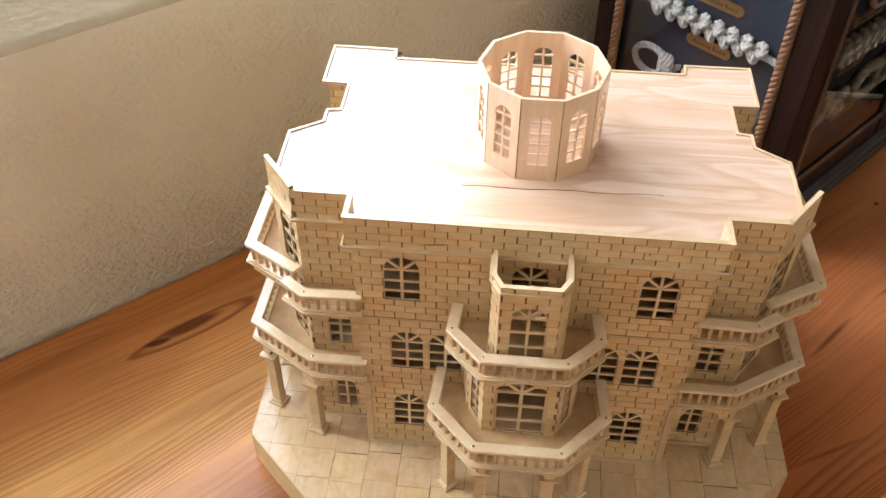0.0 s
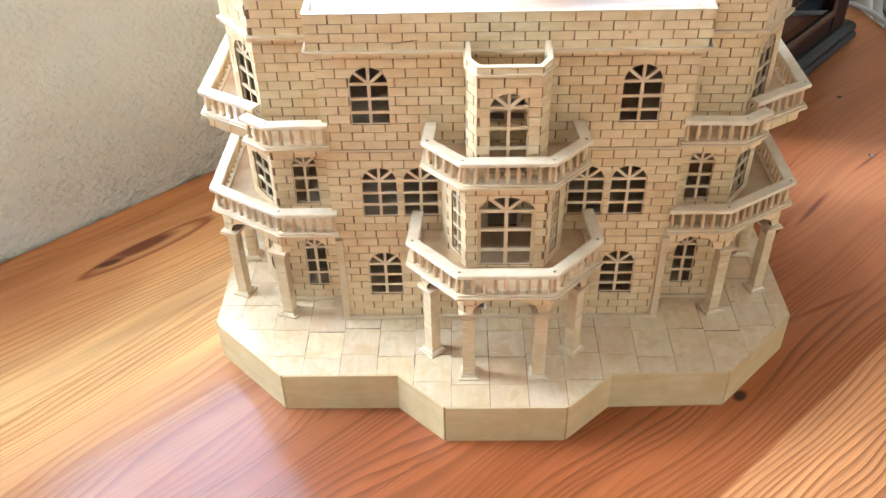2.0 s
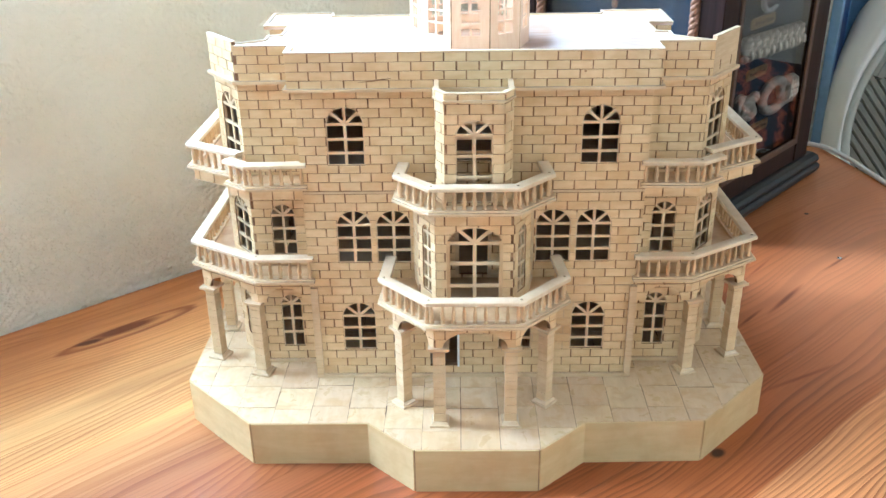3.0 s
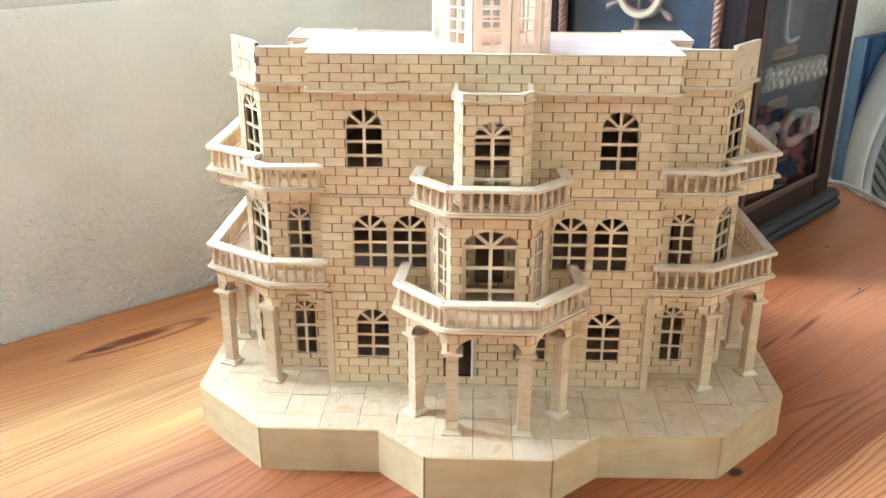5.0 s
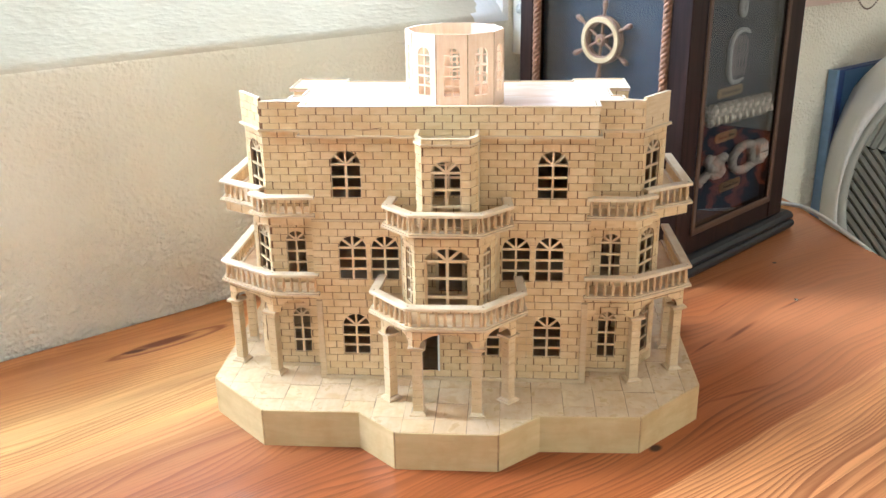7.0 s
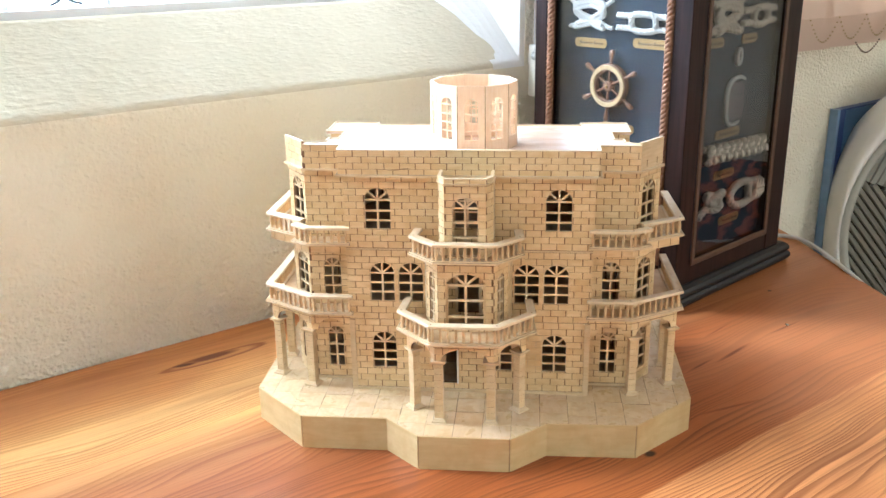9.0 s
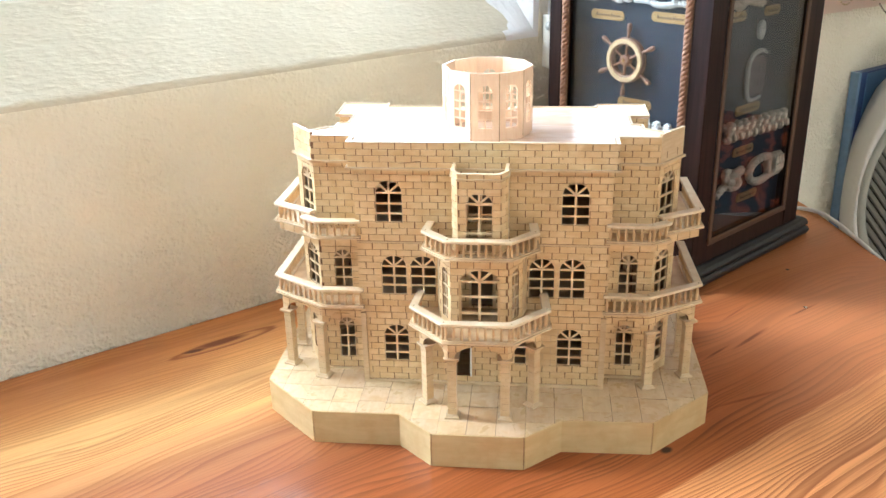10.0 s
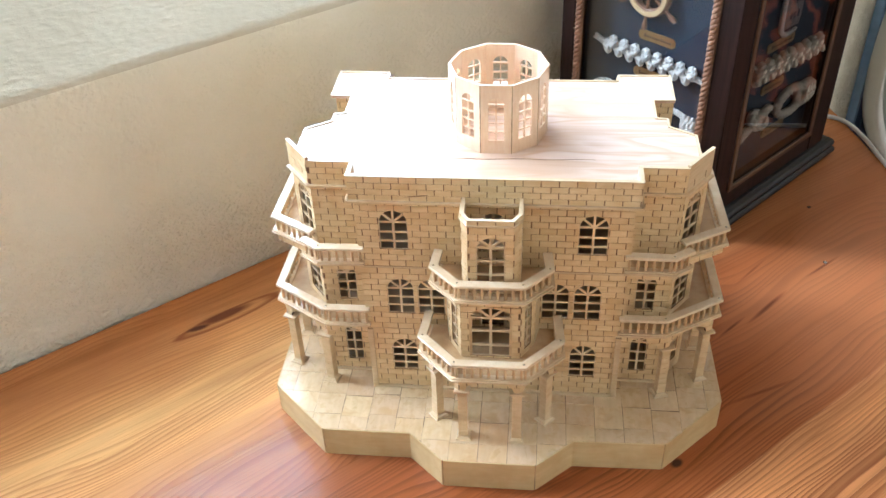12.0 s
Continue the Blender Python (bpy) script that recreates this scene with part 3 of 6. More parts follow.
# ---- the room ----
def build_room():
    up = Plane(room(-3.0, 0, 0).xy, room(3.0, 0, 0).xy)     # s = a + 3, outward = into the room
    main = Hole(-0.8375 + 3, 2.725, 0.326, 1.45, 1.45)
    side = Hole(1.95 + 3, 1.3, 0.38, 1.45, 1.45)
    bm = bmesh.new()
    for p in free_polys(0, 6.0, FLOOR_Z, CEIL_Z, [main, side]):
        slab(bm, up, p, -0.28, 0.0)
    tagged(part("wall_north", bm, M_PLASTER), "rough cream plaster wall with a deep window recess", "wall", kind="structure")

    # sloping plastered sill with a rounded nose
    arc = [(-0.030 + 0.030 * math.cos(radians(t)), 0.331 + 0.030 * math.sin(radians(t))) for t in (2, 7, 12, 17, 22, 27, 32, 36, 40)]
    bm = bmesh.new()
    sweep(bm, [room(-2.2, 0, 0).xy, room(0.524, 0, 0).xy], [(-0.28, 0.326), (0.0, 0.326)] + arc[:4] + [(-0.28, arc[3][1])])
    tagged(part("sill_nose", bm, M_PLASTER, smooth=False), "rounded plaster edge below the window sill", "wall", kind="structure")
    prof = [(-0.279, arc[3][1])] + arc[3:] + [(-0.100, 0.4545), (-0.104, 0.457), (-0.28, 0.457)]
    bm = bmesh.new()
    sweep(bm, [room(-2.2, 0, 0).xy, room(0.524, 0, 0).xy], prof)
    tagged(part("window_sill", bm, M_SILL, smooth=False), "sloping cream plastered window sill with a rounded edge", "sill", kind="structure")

    # splayed plaster reveal at the end of the recess
    bm = bmesh.new()
    prism(bm, [tuple(room(a, b, 0).xy) for a, b in ((0.5245, -0.0012), (0.515, -0.004), (0.458, -0.106), (0.456, -0.112), (0.456, -0.28), (0.5245, -0.28))], 0.330, 1.4495)
    tagged(part("window_reveal", bm, M_REVEAL), "splayed white plaster side of the window recess", "wall", kind="structure")
    bm = bmesh.new()
    top, low = [], []
    for b, z in arc[2:] + [(-0.030, 0.3710), (-0.060, 0.4067), (-0.086, 0.4377), (-0.099, 0.4532), (-0.112, 0.4571)]:
        edge = 0.5240 - max(0.0, -b - 0.004) * 0.56
        R = 0.070
        arc = [(edge - R + R * math.sin(radians(t)), z + 0.0004 + R * (1 - math.cos(radians(t))) * min(1.0, max(0.0, (-b - 0.002) / 0.045))) for t in (0, 12, 24, 36, 48, 60, 72, 84, 90)]
        top.append([bm.verts.new(room(a, b, h)) for a, h in arc])
        low.append([bm.verts.new(room(a, b, 0.330)) for a, h in arc])
    m, n = len(top), len(top[0])
    for i in range(m - 1):
        for k in range(n - 1):
            bm.faces.new((top[i][k], top[i][k + 1], top[i + 1][k + 1], top[i + 1][k]))
            bm.faces.new((low[i][k], low[i + 1][k], low[i + 1][k + 1], low[i][k + 1]))
        bm.faces.new((top[i][0], top[i + 1][0], low[i + 1][0], low[i][0]))
        bm.faces.new((top[i][n - 1], low[i][n - 1], low[i + 1][n - 1], top[i + 1][n - 1]))
    for k in range(n - 1):
        bm.faces.new((top[0][k], low[0][k], low[0][k + 1], top[0][k + 1]))
        bm.faces.new((top[m - 1][k], top[m - 1][k + 1], low[m - 1][k + 1], low[m - 1][k]))
    tagged(part("reveal_cove", bm, M_REVEAL, smooth=False), "hollow white plaster corner between sill and recess side", "wall", kind="structure")

    # white timber window in the recess
    frame = Plane(room(-2.2, -0.112, 0).xy, room(0.456, -0.112, 0).xy)
    W = frame.length
    win = thing("window_1", room(-0.84, -0.112, 0.457), "white painted window frame above the plaster sill", "window", kind="structure")
    bm = bmesh.new()
    for s0, s1, z0, z1 in ((0, W, 0.457, 0.4680), (0, W, 1.40, 1.45), (0, 0.05, 0.4680, 1.40), (W - 0.03, W, 0.4680, 1.40)):
        rect(bm, frame, s0, s1, z0, z1, -0.05, 0.0)
    part("window_frame", bm, M_WHITE_FRAME, win)
    for s0, s1, d in ((0.93, 0.99, 0.0), (1.83, 1.905, 0.0), (1.922, 1.930, -0.016), (2.060, 2.065, -0.016)):
        bm = bmesh.new()
        rect(bm, frame, s0, s1, 0.4660, 1.40, d - 0.030, d - 0.005)
        part("mullion", bm, M_WHITE_FRAME, win)
    for s0, s1 in ((0.05, 0.93), (0.99, 1.83), (1.930, W - 0.03)):
        bm = bmesh.new()
        rect(bm, frame, s0, s1, 0.4660, 1.40, -0.027, -0.023)
        g = part("pane", bm, M_GLASS, win)
        g.visible_shadow = False
    bm = bmesh.new()
    prism(bm, [tuple(room(a, b, 0).xy) for a, b in ((-2.2, -0.62), (0.5, -0.62), (0.5, -0.281), (-2.2, -0.281))], 0.40, 0.4570)
    tagged(part("outer_ledge", bm, M_WHITE_FRAME), "white painted ledge outside the window", "ledge", kind="structure")
    # other walls, floor and ceiling
    for name, p, q in (("wall_east", (3.0, 0.0), (3.0, 4.0)), ("wall_west", (-3.0, 4.0), (-3.0, 0.0))):
        pl = Plane(room(*p, 0).xy, room(*q, 0).xy)
        bm = bmesh.new()
        rect(bm, pl, 0, pl.length, FLOOR_Z, CEIL_Z, -0.2, 0.0)
        tagged(part(name, bm, M_PLASTER), "cream plaster wall", "wall", kind="structure")
    pl = Plane(room(3.0, 4.0, 0).xy, room(-3.0, 4.0, 0).xy)
    bm = bmesh.new()
    # opening added to go with the unseen fill lamp
    for p in free_polys(0, 6.0, FLOOR_Z, CEIL_Z, [Hole(1.0, 1.7, 0.2, 1.5, 1.5)]):
        slab(bm, pl, p, -0.2, 0.0)
    tagged(part("wall_south", bm, M_PLASTER), "cream plaster wall with an added unseen opening", "wall", kind="structure")
    cs = [room(-3.3, -0.3, 0).xy, room(3.3, -0.3, 0).xy, room(3.3, 4.3, 0).xy, room(-3.3, 4.3, 0).xy]
    bm = bmesh.new()
    prism(bm, cs, FLOOR_Z - 0.1, FLOOR_Z)
    tagged(part("floor", bm, M_FLOOR), "dull terracotta floor below the table", "floor", kind="structure")
    bm = bmesh.new()
    prism(bm, cs, CEIL_Z, CEIL_Z + 0.1)
    tagged(part("ceiling", bm, M_CEIL), "white painted ceiling", "ceiling", kind="structure")


build_room()


def build_ledge_things():
    x, y = room(-0.134, -0.385, 0).xy
    st = thing("iron_stand", (x, y, 0.457), "small black iron stand with splayed feet on the outer ledge", "stand")
    for i in range(3):
        a = radians(20 + 120 * i)
        dx, dy = math.cos(a), math.sin(a)
        bm = bmesh.new()
        tube(bm, [(x + dx * r, y + dy * r, 0.457 + z) for r, z in ((0.0, 0.012), (0.008, 0.0095), (0.018, 0.005), (0.030, 0.0020))], [0.0026, 0.0024, 0.0022, 0.0018], 8)
        part("foot", bm, M_IRON, st, smooth=True)
    bm = bmesh.new()
    tube(bm, [(x, y, 0.457 + z) for z in (0.008, 0.03, 0.10, 0.16)], [0.0030, 0.0018, 0.0018, 0.0022], 8)
    part("pole", bm, M_IRON, st, smooth=True)
    x, y = room(0.018, -0.405, 0).xy
    jar = thing("glass_jar", (x, y, 0.457), "small pale jar with a dark foot on the outer ledge", "jar")
    bm = bmesh.new()
    lathe(bm, [(0.010, 0.0), (0.012, 0.001), (0.012, 0.004), (0.009, 0.006)], 18, (x, y, 0.457))
    part("foot", bm, M_IRON, jar, "dark foot ring")
    bm = bmesh.new()
    lathe(bm, [(0.009, 0.006), (0.015, 0.016), (0.018, 0.034), (0.015, 0.055), (0.010, 0.062), (0.011, 0.070)], 18, (x, y, 0.457))
    part("body", bm, M_WHITE_FRAME, jar, smooth=True)


M_IRON = plain("black_iron", (0.018, 0.020, 0.022), 0.55, 0.4, vary=0.3, scale=90)
build_ledge_things()


def build_table():
    t = thing("pine_table", (0.0, 0.1, FLOOR_Z), "varnished orange knotty pine table against the plaster wall", "table")
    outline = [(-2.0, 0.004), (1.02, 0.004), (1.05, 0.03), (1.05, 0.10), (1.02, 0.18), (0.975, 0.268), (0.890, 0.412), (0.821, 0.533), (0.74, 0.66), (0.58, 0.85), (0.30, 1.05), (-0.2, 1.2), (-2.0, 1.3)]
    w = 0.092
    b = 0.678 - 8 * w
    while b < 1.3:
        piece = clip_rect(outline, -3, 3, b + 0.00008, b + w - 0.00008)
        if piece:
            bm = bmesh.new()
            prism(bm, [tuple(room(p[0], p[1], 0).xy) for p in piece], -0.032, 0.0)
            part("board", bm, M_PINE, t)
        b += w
    p = room(0.595, 0.512, 0.0)
    bm = bmesh.new()
    lathe(bm, [(0.0030, 0.0), (0.0028, 0.0010), (0.0012, 0.0018)], 12, (p.x, p.y, 0.0))
    part("nail_head", bm, M_STEEL, t, "small shiny nail head")
    for a, bb in ((-1.9, 0.1), (0.9, 0.1), (-1.9, 1.1), (-0.05, 0.95)):
        bm = bmesh.new()
        p = room(a, bb, 0)
        block(bm, p.x - 0.03, p.x + 0.03, p.y - 0.03, p.y + 0.03, FLOOR_Z, -0.032)
        part("leg", bm, M_LEG, t)


build_table()

# ---- the model house ----
XC = -0.002
TH = 0.003            # plywood
ROW_H, BRICK_L = 0.0077, 0.01725
GAP_V, GAP_H, PROUD = 0.00110, 0.00053, 0.0006
# courses of each storey's panel: foot, top, height of a row, joint of the first row, shift of the next
Z_LOW, Z_MID, Z_UP = 0.0439, 0.1312, 0.2186
STOREYS = ((Z_LOW - 0.0079, Z_MID, 0.0079, -0.1310, 0.0080), (Z_MID, 0.2160, ROW_H, -0.1240, -0.0083), (Z_UP, 0.3200, ROW_H, -0.1275, -0.0085))
Z0, Z_CORNICE, Z_TOP, Z_ROOF = 0.0408, 0.3045, 0.3325, 0.3110
Z_D1, Z_D2 = 0.139, 0.2235          # balcony decks
HOUSE = thing("model_house", (XC, 0.1, 0.0), "pale birch plywood model mansion with engraved bricks on a pine table", "model house")


def X(s, pts):
    """Points mirrored to side s and set on the house's axis; kept running left to right."""
    r = [(XC + s * x, y) for x, y in pts]
    return r if s > 0 else r[::-1]


def brick_mesh():
    bm = bmesh.new()
    pl = Plane((0, 0), (1, 0))
    slab(bm, pl, [(GAP_V / 2, GAP_H / 2), (BRICK_L - GAP_V / 2, GAP_H / 2), (BRICK_L - GAP_V / 2, ROW_H - GAP_H / 2), (GAP_V / 2, ROW_H - GAP_H / 2)], 0, PROUD, back=False)
    return mesh_of(bm, "brick", M_BRICK)


BRICK = brick_mesh()
single_bricks = [0]


def brick_wall(name, p, q, z0, z1, holes=(), singles=False, rh=None, joint=None):
    """A plywood panel of engraved bricks between two points; holes are Hole()s placed along it."""
    pl = Plane(p, q)
    bm = bmesh.new()
    for poly in free_polys(0, pl.length, z0, z1, holes):
        slab(bm, pl, poly, -TH, 0)
    bmesh.ops.remove_doubles(bm, verts=bm.verts, dist=1e-6)
    front = Vector((pl.n.x, pl.n.y, 0))
    bmesh.ops.recalc_face_normals(bm, faces=bm.faces)
    for f in bm.faces:
        f.material_index = 0 if f.normal.dot(front) > -0.9 else 1
    wall = part(name, bm, M_BURNT, HOUSE)
    wall.data.materials.append(M_BIRCH)
    rest = bmesh.new()
    if rh:
        zones = ((z0, z1, rh, joint or -0.1357, 0.0077),)
    else:
        zones = [(max(a, z0), min(b, z1), h, j, k, a) for a, b, h, j, k in STOREYS if b > z0 + 0.001 and a < z1 - 0.001]
    slip = -pl.o.x if singles or joint else random.uniform(0, BRICK_L)
    for zone in zones:
        lo, hi, h, first, step = zone[:5]
        base = zone[5] if len(zone) > 5 else lo
        for i in range(math.ceil((hi - base) / h - 0.05)):
            za, zb = max(base + i * h, lo), min(base + (i + 1) * h, hi)
            if zb - za < 0.0015:
                continue
            s = (first + (step if i % 2 else 0.0) + slip) % BRICK_L - BRICK_L
            while s < pl.length:
                a, b = max(s, 0), min(s + BRICK_L, pl.length)
                s += BRICK_L
                if b - a < 0.0022:
                    continue
                ga, gb = GAP_V * random.uniform(0.35, 0.65), GAP_V * random.uniform(0.35, 0.65)
                gl, gh = GAP_H * random.uniform(0.35, 0.65), GAP_H * random.uniform(0.35, 0.65)
                polys = free_polys(a + (ga if a > 0 else 0), b - (gb if b < pl.length else 0), za + gl, zb - gh, holes)
                whole = len(polys) == 1 and len(polys[0]) == 4 and a > 0 and b < pl.length and abs(zb - za - ROW_H) < 1e-6 and abs(polys[0][1][0] - polys[0][0][0] - (b - a - ga - gb)) < 1e-6 and abs(polys[0][2][1] - polys[0][1][1] - (zb - za - gl - gh)) < 1e-6
                if whole and singles and single_bricks[0] < 300:
                    single_bricks[0] += 1
                    shared("brick", BRICK, pl.matrix(a + random.uniform(-0.0002, 0.0002), za + random.uniform(-0.00012, 0.00012), random.uniform(-0.00012, 0.00008)), wall)
                else:
                    for poly in polys:
                        slab(rest, pl, poly, 0, PROUD + random.uniform(-0.00012, 0.00008), back=False)
    if rest.verts:
        tagged(part("brickwork", rest, M_BRICKS, wall), kind="stuff")
    else:
        rest.free()
    return wall, pl


def muntin_window(pl, h, rows, fan=True, depth=-0.0012, cols=1, parent=None, bar=0.0023, mat=None, name="window"):
    """Frame ring and glazing bars in an arched opening; rows are bar heights."""
    mat = mat or M_TRIM
    par = parent or HOUSE
    bm = bmesh.new()
    d0, d1 = depth - 0.0012, depth + 0.0004
    fr = 0.0009
    rect(bm, pl, h.c - h.w / 2, h.c - h.w / 2 + fr, h.zb, h.zs, d0, d1)
    rect(bm, pl, h.c + h.w / 2 - fr, h.c + h.w / 2, h.zb, h.zs, d0, d1)
    rect(bm, pl, h.c - h.w / 2, h.c + h.w / 2, h.zb, h.zb + fr, d0, d1)
    n = 10
    rise = h.zt - h.zs
    for i in range(n):
        t0, t1 = math.pi * i / n, math.pi * (i + 1) / n
        slab(bm, pl, [(h.c + h.w / 2 * math.cos(t0), h.zs + rise * math.sin(t0)), (h.c + h.w / 2 * math.cos(t1), h.zs + rise * math.sin(t1)),
                      (h.c + (h.w / 2 - fr) * math.cos(t1), h.zs + (rise - fr) * math.sin(t1)), (h.c + (h.w / 2 - fr) * math.cos(t0), h.zs + (rise - fr) * math.sin(t0))], d0, d1)
    win = part(name, bm, mat, par)
    for z in rows:
        bm = bmesh.new()
        w = h.half(z) or h.w / 2
        rect(bm, pl, h.c - w, h.c + w, z - bar / 2, z + bar / 2, d0, d1 + 0.0003)
        part("glazing_bar", bm, mat, win)
    for i in range(cols):
        c = h.c - h.w / 2 + h.w * (i + 1) / (cols + 1)
        mid = cols % 2 and i == cols // 2
        bm = bmesh.new()
        rect(bm, pl, c - bar / 2, c + bar / 2, h.zb, h.zt - fr * 0.6 if mid else h.zs, d0, d1 + 0.0001)
        part("glazing_bar", bm, mat, win)
    if fan:
        for ang in (42, 138):
            a = radians(ang)
            dx, dz = math.cos(a), math.sin(a)
            r = 1 / math.sqrt((dx / (h.w / 2)) ** 2 + (dz / rise) ** 2)
            nx, nz = -dz * bar / 2, dx * bar / 2
            bm = bmesh.new()
            slab(bm, pl, [(h.c + nx, h.zs + nz), (h.c - nx, h.zs - nz), (h.c + dx * r - nx, h.zs + dz * r - nz), (h.c + dx * r + nx, h.zs + dz * r + nz)], d0, d1 + 0.0002)
            part("glazing_bar", bm, mat, win)
    return win


# plinth with wooden paving
PLINTH = [(-0.255, -0.006), (-0.188, -0.0705), (-0.090, -0.0705), (-0.0505, -0.1065), (0.0485, -0.1065), (0.0885, -0.0705), (0.187, -0.0685), (0.255, -0.001), (0.255, 0.235), (0.19, 0.262), (-0.19, 0.262), (-0.255, 0.235)]


def build_plinth():
    bm = bmesh.new()
    prism(bm, PLINTH, 0.0, 0.0398)
    base = part("plinth", bm, M_BURNT, HOUSE)
    pts = PLINTH + PLINTH[:1]
    for i in range(len(PLINTH)):
        pl = Plane(pts[i], pts[i + 1])
        bm = bmesh.new()
        rect(bm, pl, 0.0004, pl.length - 0.0004, 0.0, 0.0402, 0.0, 0.0012)
        part("edge_board", bm, M_PLINTH, base)
    bm = bmesh.new()
    prism(bm, PLINTH, 0.0397, 0.0403)
    part("paving_bed", bm, M_JOINT, base)
    step, ox, oy = 0.0315, -0.0135, -0.0172
    t = 0.0008
    bm = bmesh.new()
    block(bm, 0.00025, step - 0.00025, 0.00025, step - 0.00025, 0, t)
    full = mesh_of(bm, "paving_tile", M_TILE)
    i0, j0 = math.floor((-0.257 - ox) / step), math.floor((-0.11 - oy) / step)
    for i in range(i0, i0 + 18):
        lag = random.uniform(-0.0035, 0.0035)
        for j in range(j0, j0 + 13):
            x, y = ox + i * step, oy + j * step + lag
            poly = clip_rect(PLINTH, x + 0.00025, x + step - 0.00025, y + 0.00025, y + step - 0.00025)
            if not poly:
                continue
            area = abs(sum(u[0] * v[1] - v[0] * u[1] for u, v in zip(poly, poly[1:] + poly[:1]))) / 2
            if area > (step - 0.0006) ** 2:
                shared("paving_tile", full, Matrix.Translation((x + random.uniform(-0.00012, 0.00012), y + random.uniform(-0.00012, 0.00012), 0.0398 + random.uniform(-0.00022, 0.00022))) @ Matrix.Rotation(radians(random.uniform(-0.9, 0.9)), 4, "Z"), base)
            else:
                bm = bmesh.new()
                prism(bm, poly, 0.0398, 0.0398 + t)
                part("paving_tile", bm, M_TILE, base)


def arched(c, w, zb, h, rise):
    return Hole(c, w, zb, zb + h - rise, zb + h)


def build_walls():
    L = 0.139
    f = lambda x: x - XC + L      # along the main front
    up = [arched(f(x), 0.0300, 0.2405, 0.0487, 0.0145) for x in (-0.1035, 0.0985)]
    mid = [arched(f(x), 0.0290, 0.1534, 0.0478, 0.0132) for x in (-0.1010, -0.0680, 0.0640, 0.0975)]
    low = [arched(f(x), 0.0290, 0.0686, 0.0466, 0.0132) for x in (-0.1010, 0.0970, 0.0340)]
    inner = arched(f(-0.002), 0.0300, 0.2430, 0.0460, 0.0145)
    door = arched(f(-0.028), 0.0240, 0.0510, 0.0640, 0.0110)
    bay_open = arched(f(-0.002), 0.0300, 0.1420, 0.0560, 0.0010)
    _, pl = brick_wall("front_wall", (XC - L, 0), (XC + L, 0), Z0, Z_CORNICE, up + mid + low + [inner, door, bay_open], singles=True)
    for h in up + [inner]:
        muntin_window(pl, h, (h.zs, h.zs - 0.0124, h.zs - 0.0238))
    for e in (-1, 1):
        bm = bmesh.new()
        c = bay_open.c + e * 0.0135
        rect(bm, pl, c - 0.0016, c + 0.0016, bay_open.zb, bay_open.zt, -0.0025, 0.0008)
        part("door_post", bm, M_TRIM, HOUSE)
    for h in mid + low:
        muntin_window(pl, h, (h.zs, h.zs - 0.0116, h.zs - 0.0229))
    bm = bmesh.new()
    rect(bm, pl, door.c + 0.012, door.c + 0.0138, 0.051, 0.115, 0.0, 0.002)
    part("door_jamb", bm, M_WHITE_FRAME, HOUSE, "pale door jamb strip")
    # string grooves between the storeys
    for z in (0.1310, 0.2173):
        bm = bmesh.new()
        rect(bm, pl, 0.0, 2 * L, z - 0.0002 if z < 0.2 else z - 0.0012, z + 0.0002 if z < 0.2 else z + 0.0009, PROUD - 0.0003, PROUD + 0.0002)
        part("string_course", bm, M_BIRCH, HOUSE)
    bm = bmesh.new()
    rect(bm, pl, 0, 2 * L, Z0, Z0 + 0.003, PROUD, 0.0035)
    part("skirting", bm, M_TRIM, HOUSE)
    for s in (-1, 1):
        # corner pilaster strips on the ground floor
        bm = bmesh.new()
        c = L + s * (L - 0.003)
        rect(bm, pl, c - 0.003, c + 0.003, Z0, 0.1305, PROUD, 0.003)
        part("pilaster", bm, M_BIRCH, HOUSE)
        # return beside the front, wing front, chamfer, side, rear steps
        brick_wall("wing_wall", *X(s, [(0.139, -0.0), (0.139, 0.026)] if s < 0 else [(0.139, 0.0), (0.139, 0.026)]), Z0, Z_CORNICE)
        p, q = X(s, [(0.139, 0.026), (0.1885, 0.0255)])
        n = Plane(p, q).length
        c = (0.1625 - 0.139) if s > 0 else n - (0.1625 - 0.139)
        wins = [arched(c, 0.0190, 0.0570, 0.0530, 0.0095), arched(c, 0.0208, 0.1492, 0.0478, 0.0105)]
        _, wp = brick_wall("wing_wall", p, q, Z0, Z_CORNICE, wins)
        muntin_window(wp, wins[0], (wins[0].zs, wins[0].zs - 0.0150, wins[0].zs - 0.0290))
        muntin_window(wp, wins[1], (wins[1].zs, wins[1].zs - 0.0125, wins[1].zs - 0.0248))
        bm = bmesh.new()
        rect(bm, wp, 0, wp.length, Z0, Z0 + 0.003, PROUD, 0.003)
        part("skirting", bm, M_TRIM, HOUSE)
        p, q = X(s, [(0.1885, 0.0255), (0.2155, 0.0600)])
        n = Plane(p, q).length
        c = n * (0.46 if s > 0 else 0.54)
        wins = [arched(c, 0.0270, 0.0570, 0.0530, 0.0110), arched(c, 0.0270, 0.1460, 0.0520, 0.0110), arched(c, 0.0270, 0.2330, 0.0580, 0.0120)]
        _, wp = brick_wall("chamfer_wall", p, q, Z0, Z_CORNICE, wins)
        for h in wins:
            k = (h.zs - h.zb) / 3
            muntin_window(wp, h, (h.zs, h.zs - k, h.zs - 2 * k))
        rear = [(0.2155, 0.060), (0.2085, 0.121), (0.182, 0.138), (0.182, 0.155), (0.170, 0.157), (0.170, 0.200), (0.194, 0.200), (0.195, 0.262), (0.134, 0.262), (0.134, 0.246)]
        for a, b in zip(rear, rear[1:]):
            brick_wall("side_wall", *X(s, [a, b]), Z0, Z_ROOF - 0.0025)
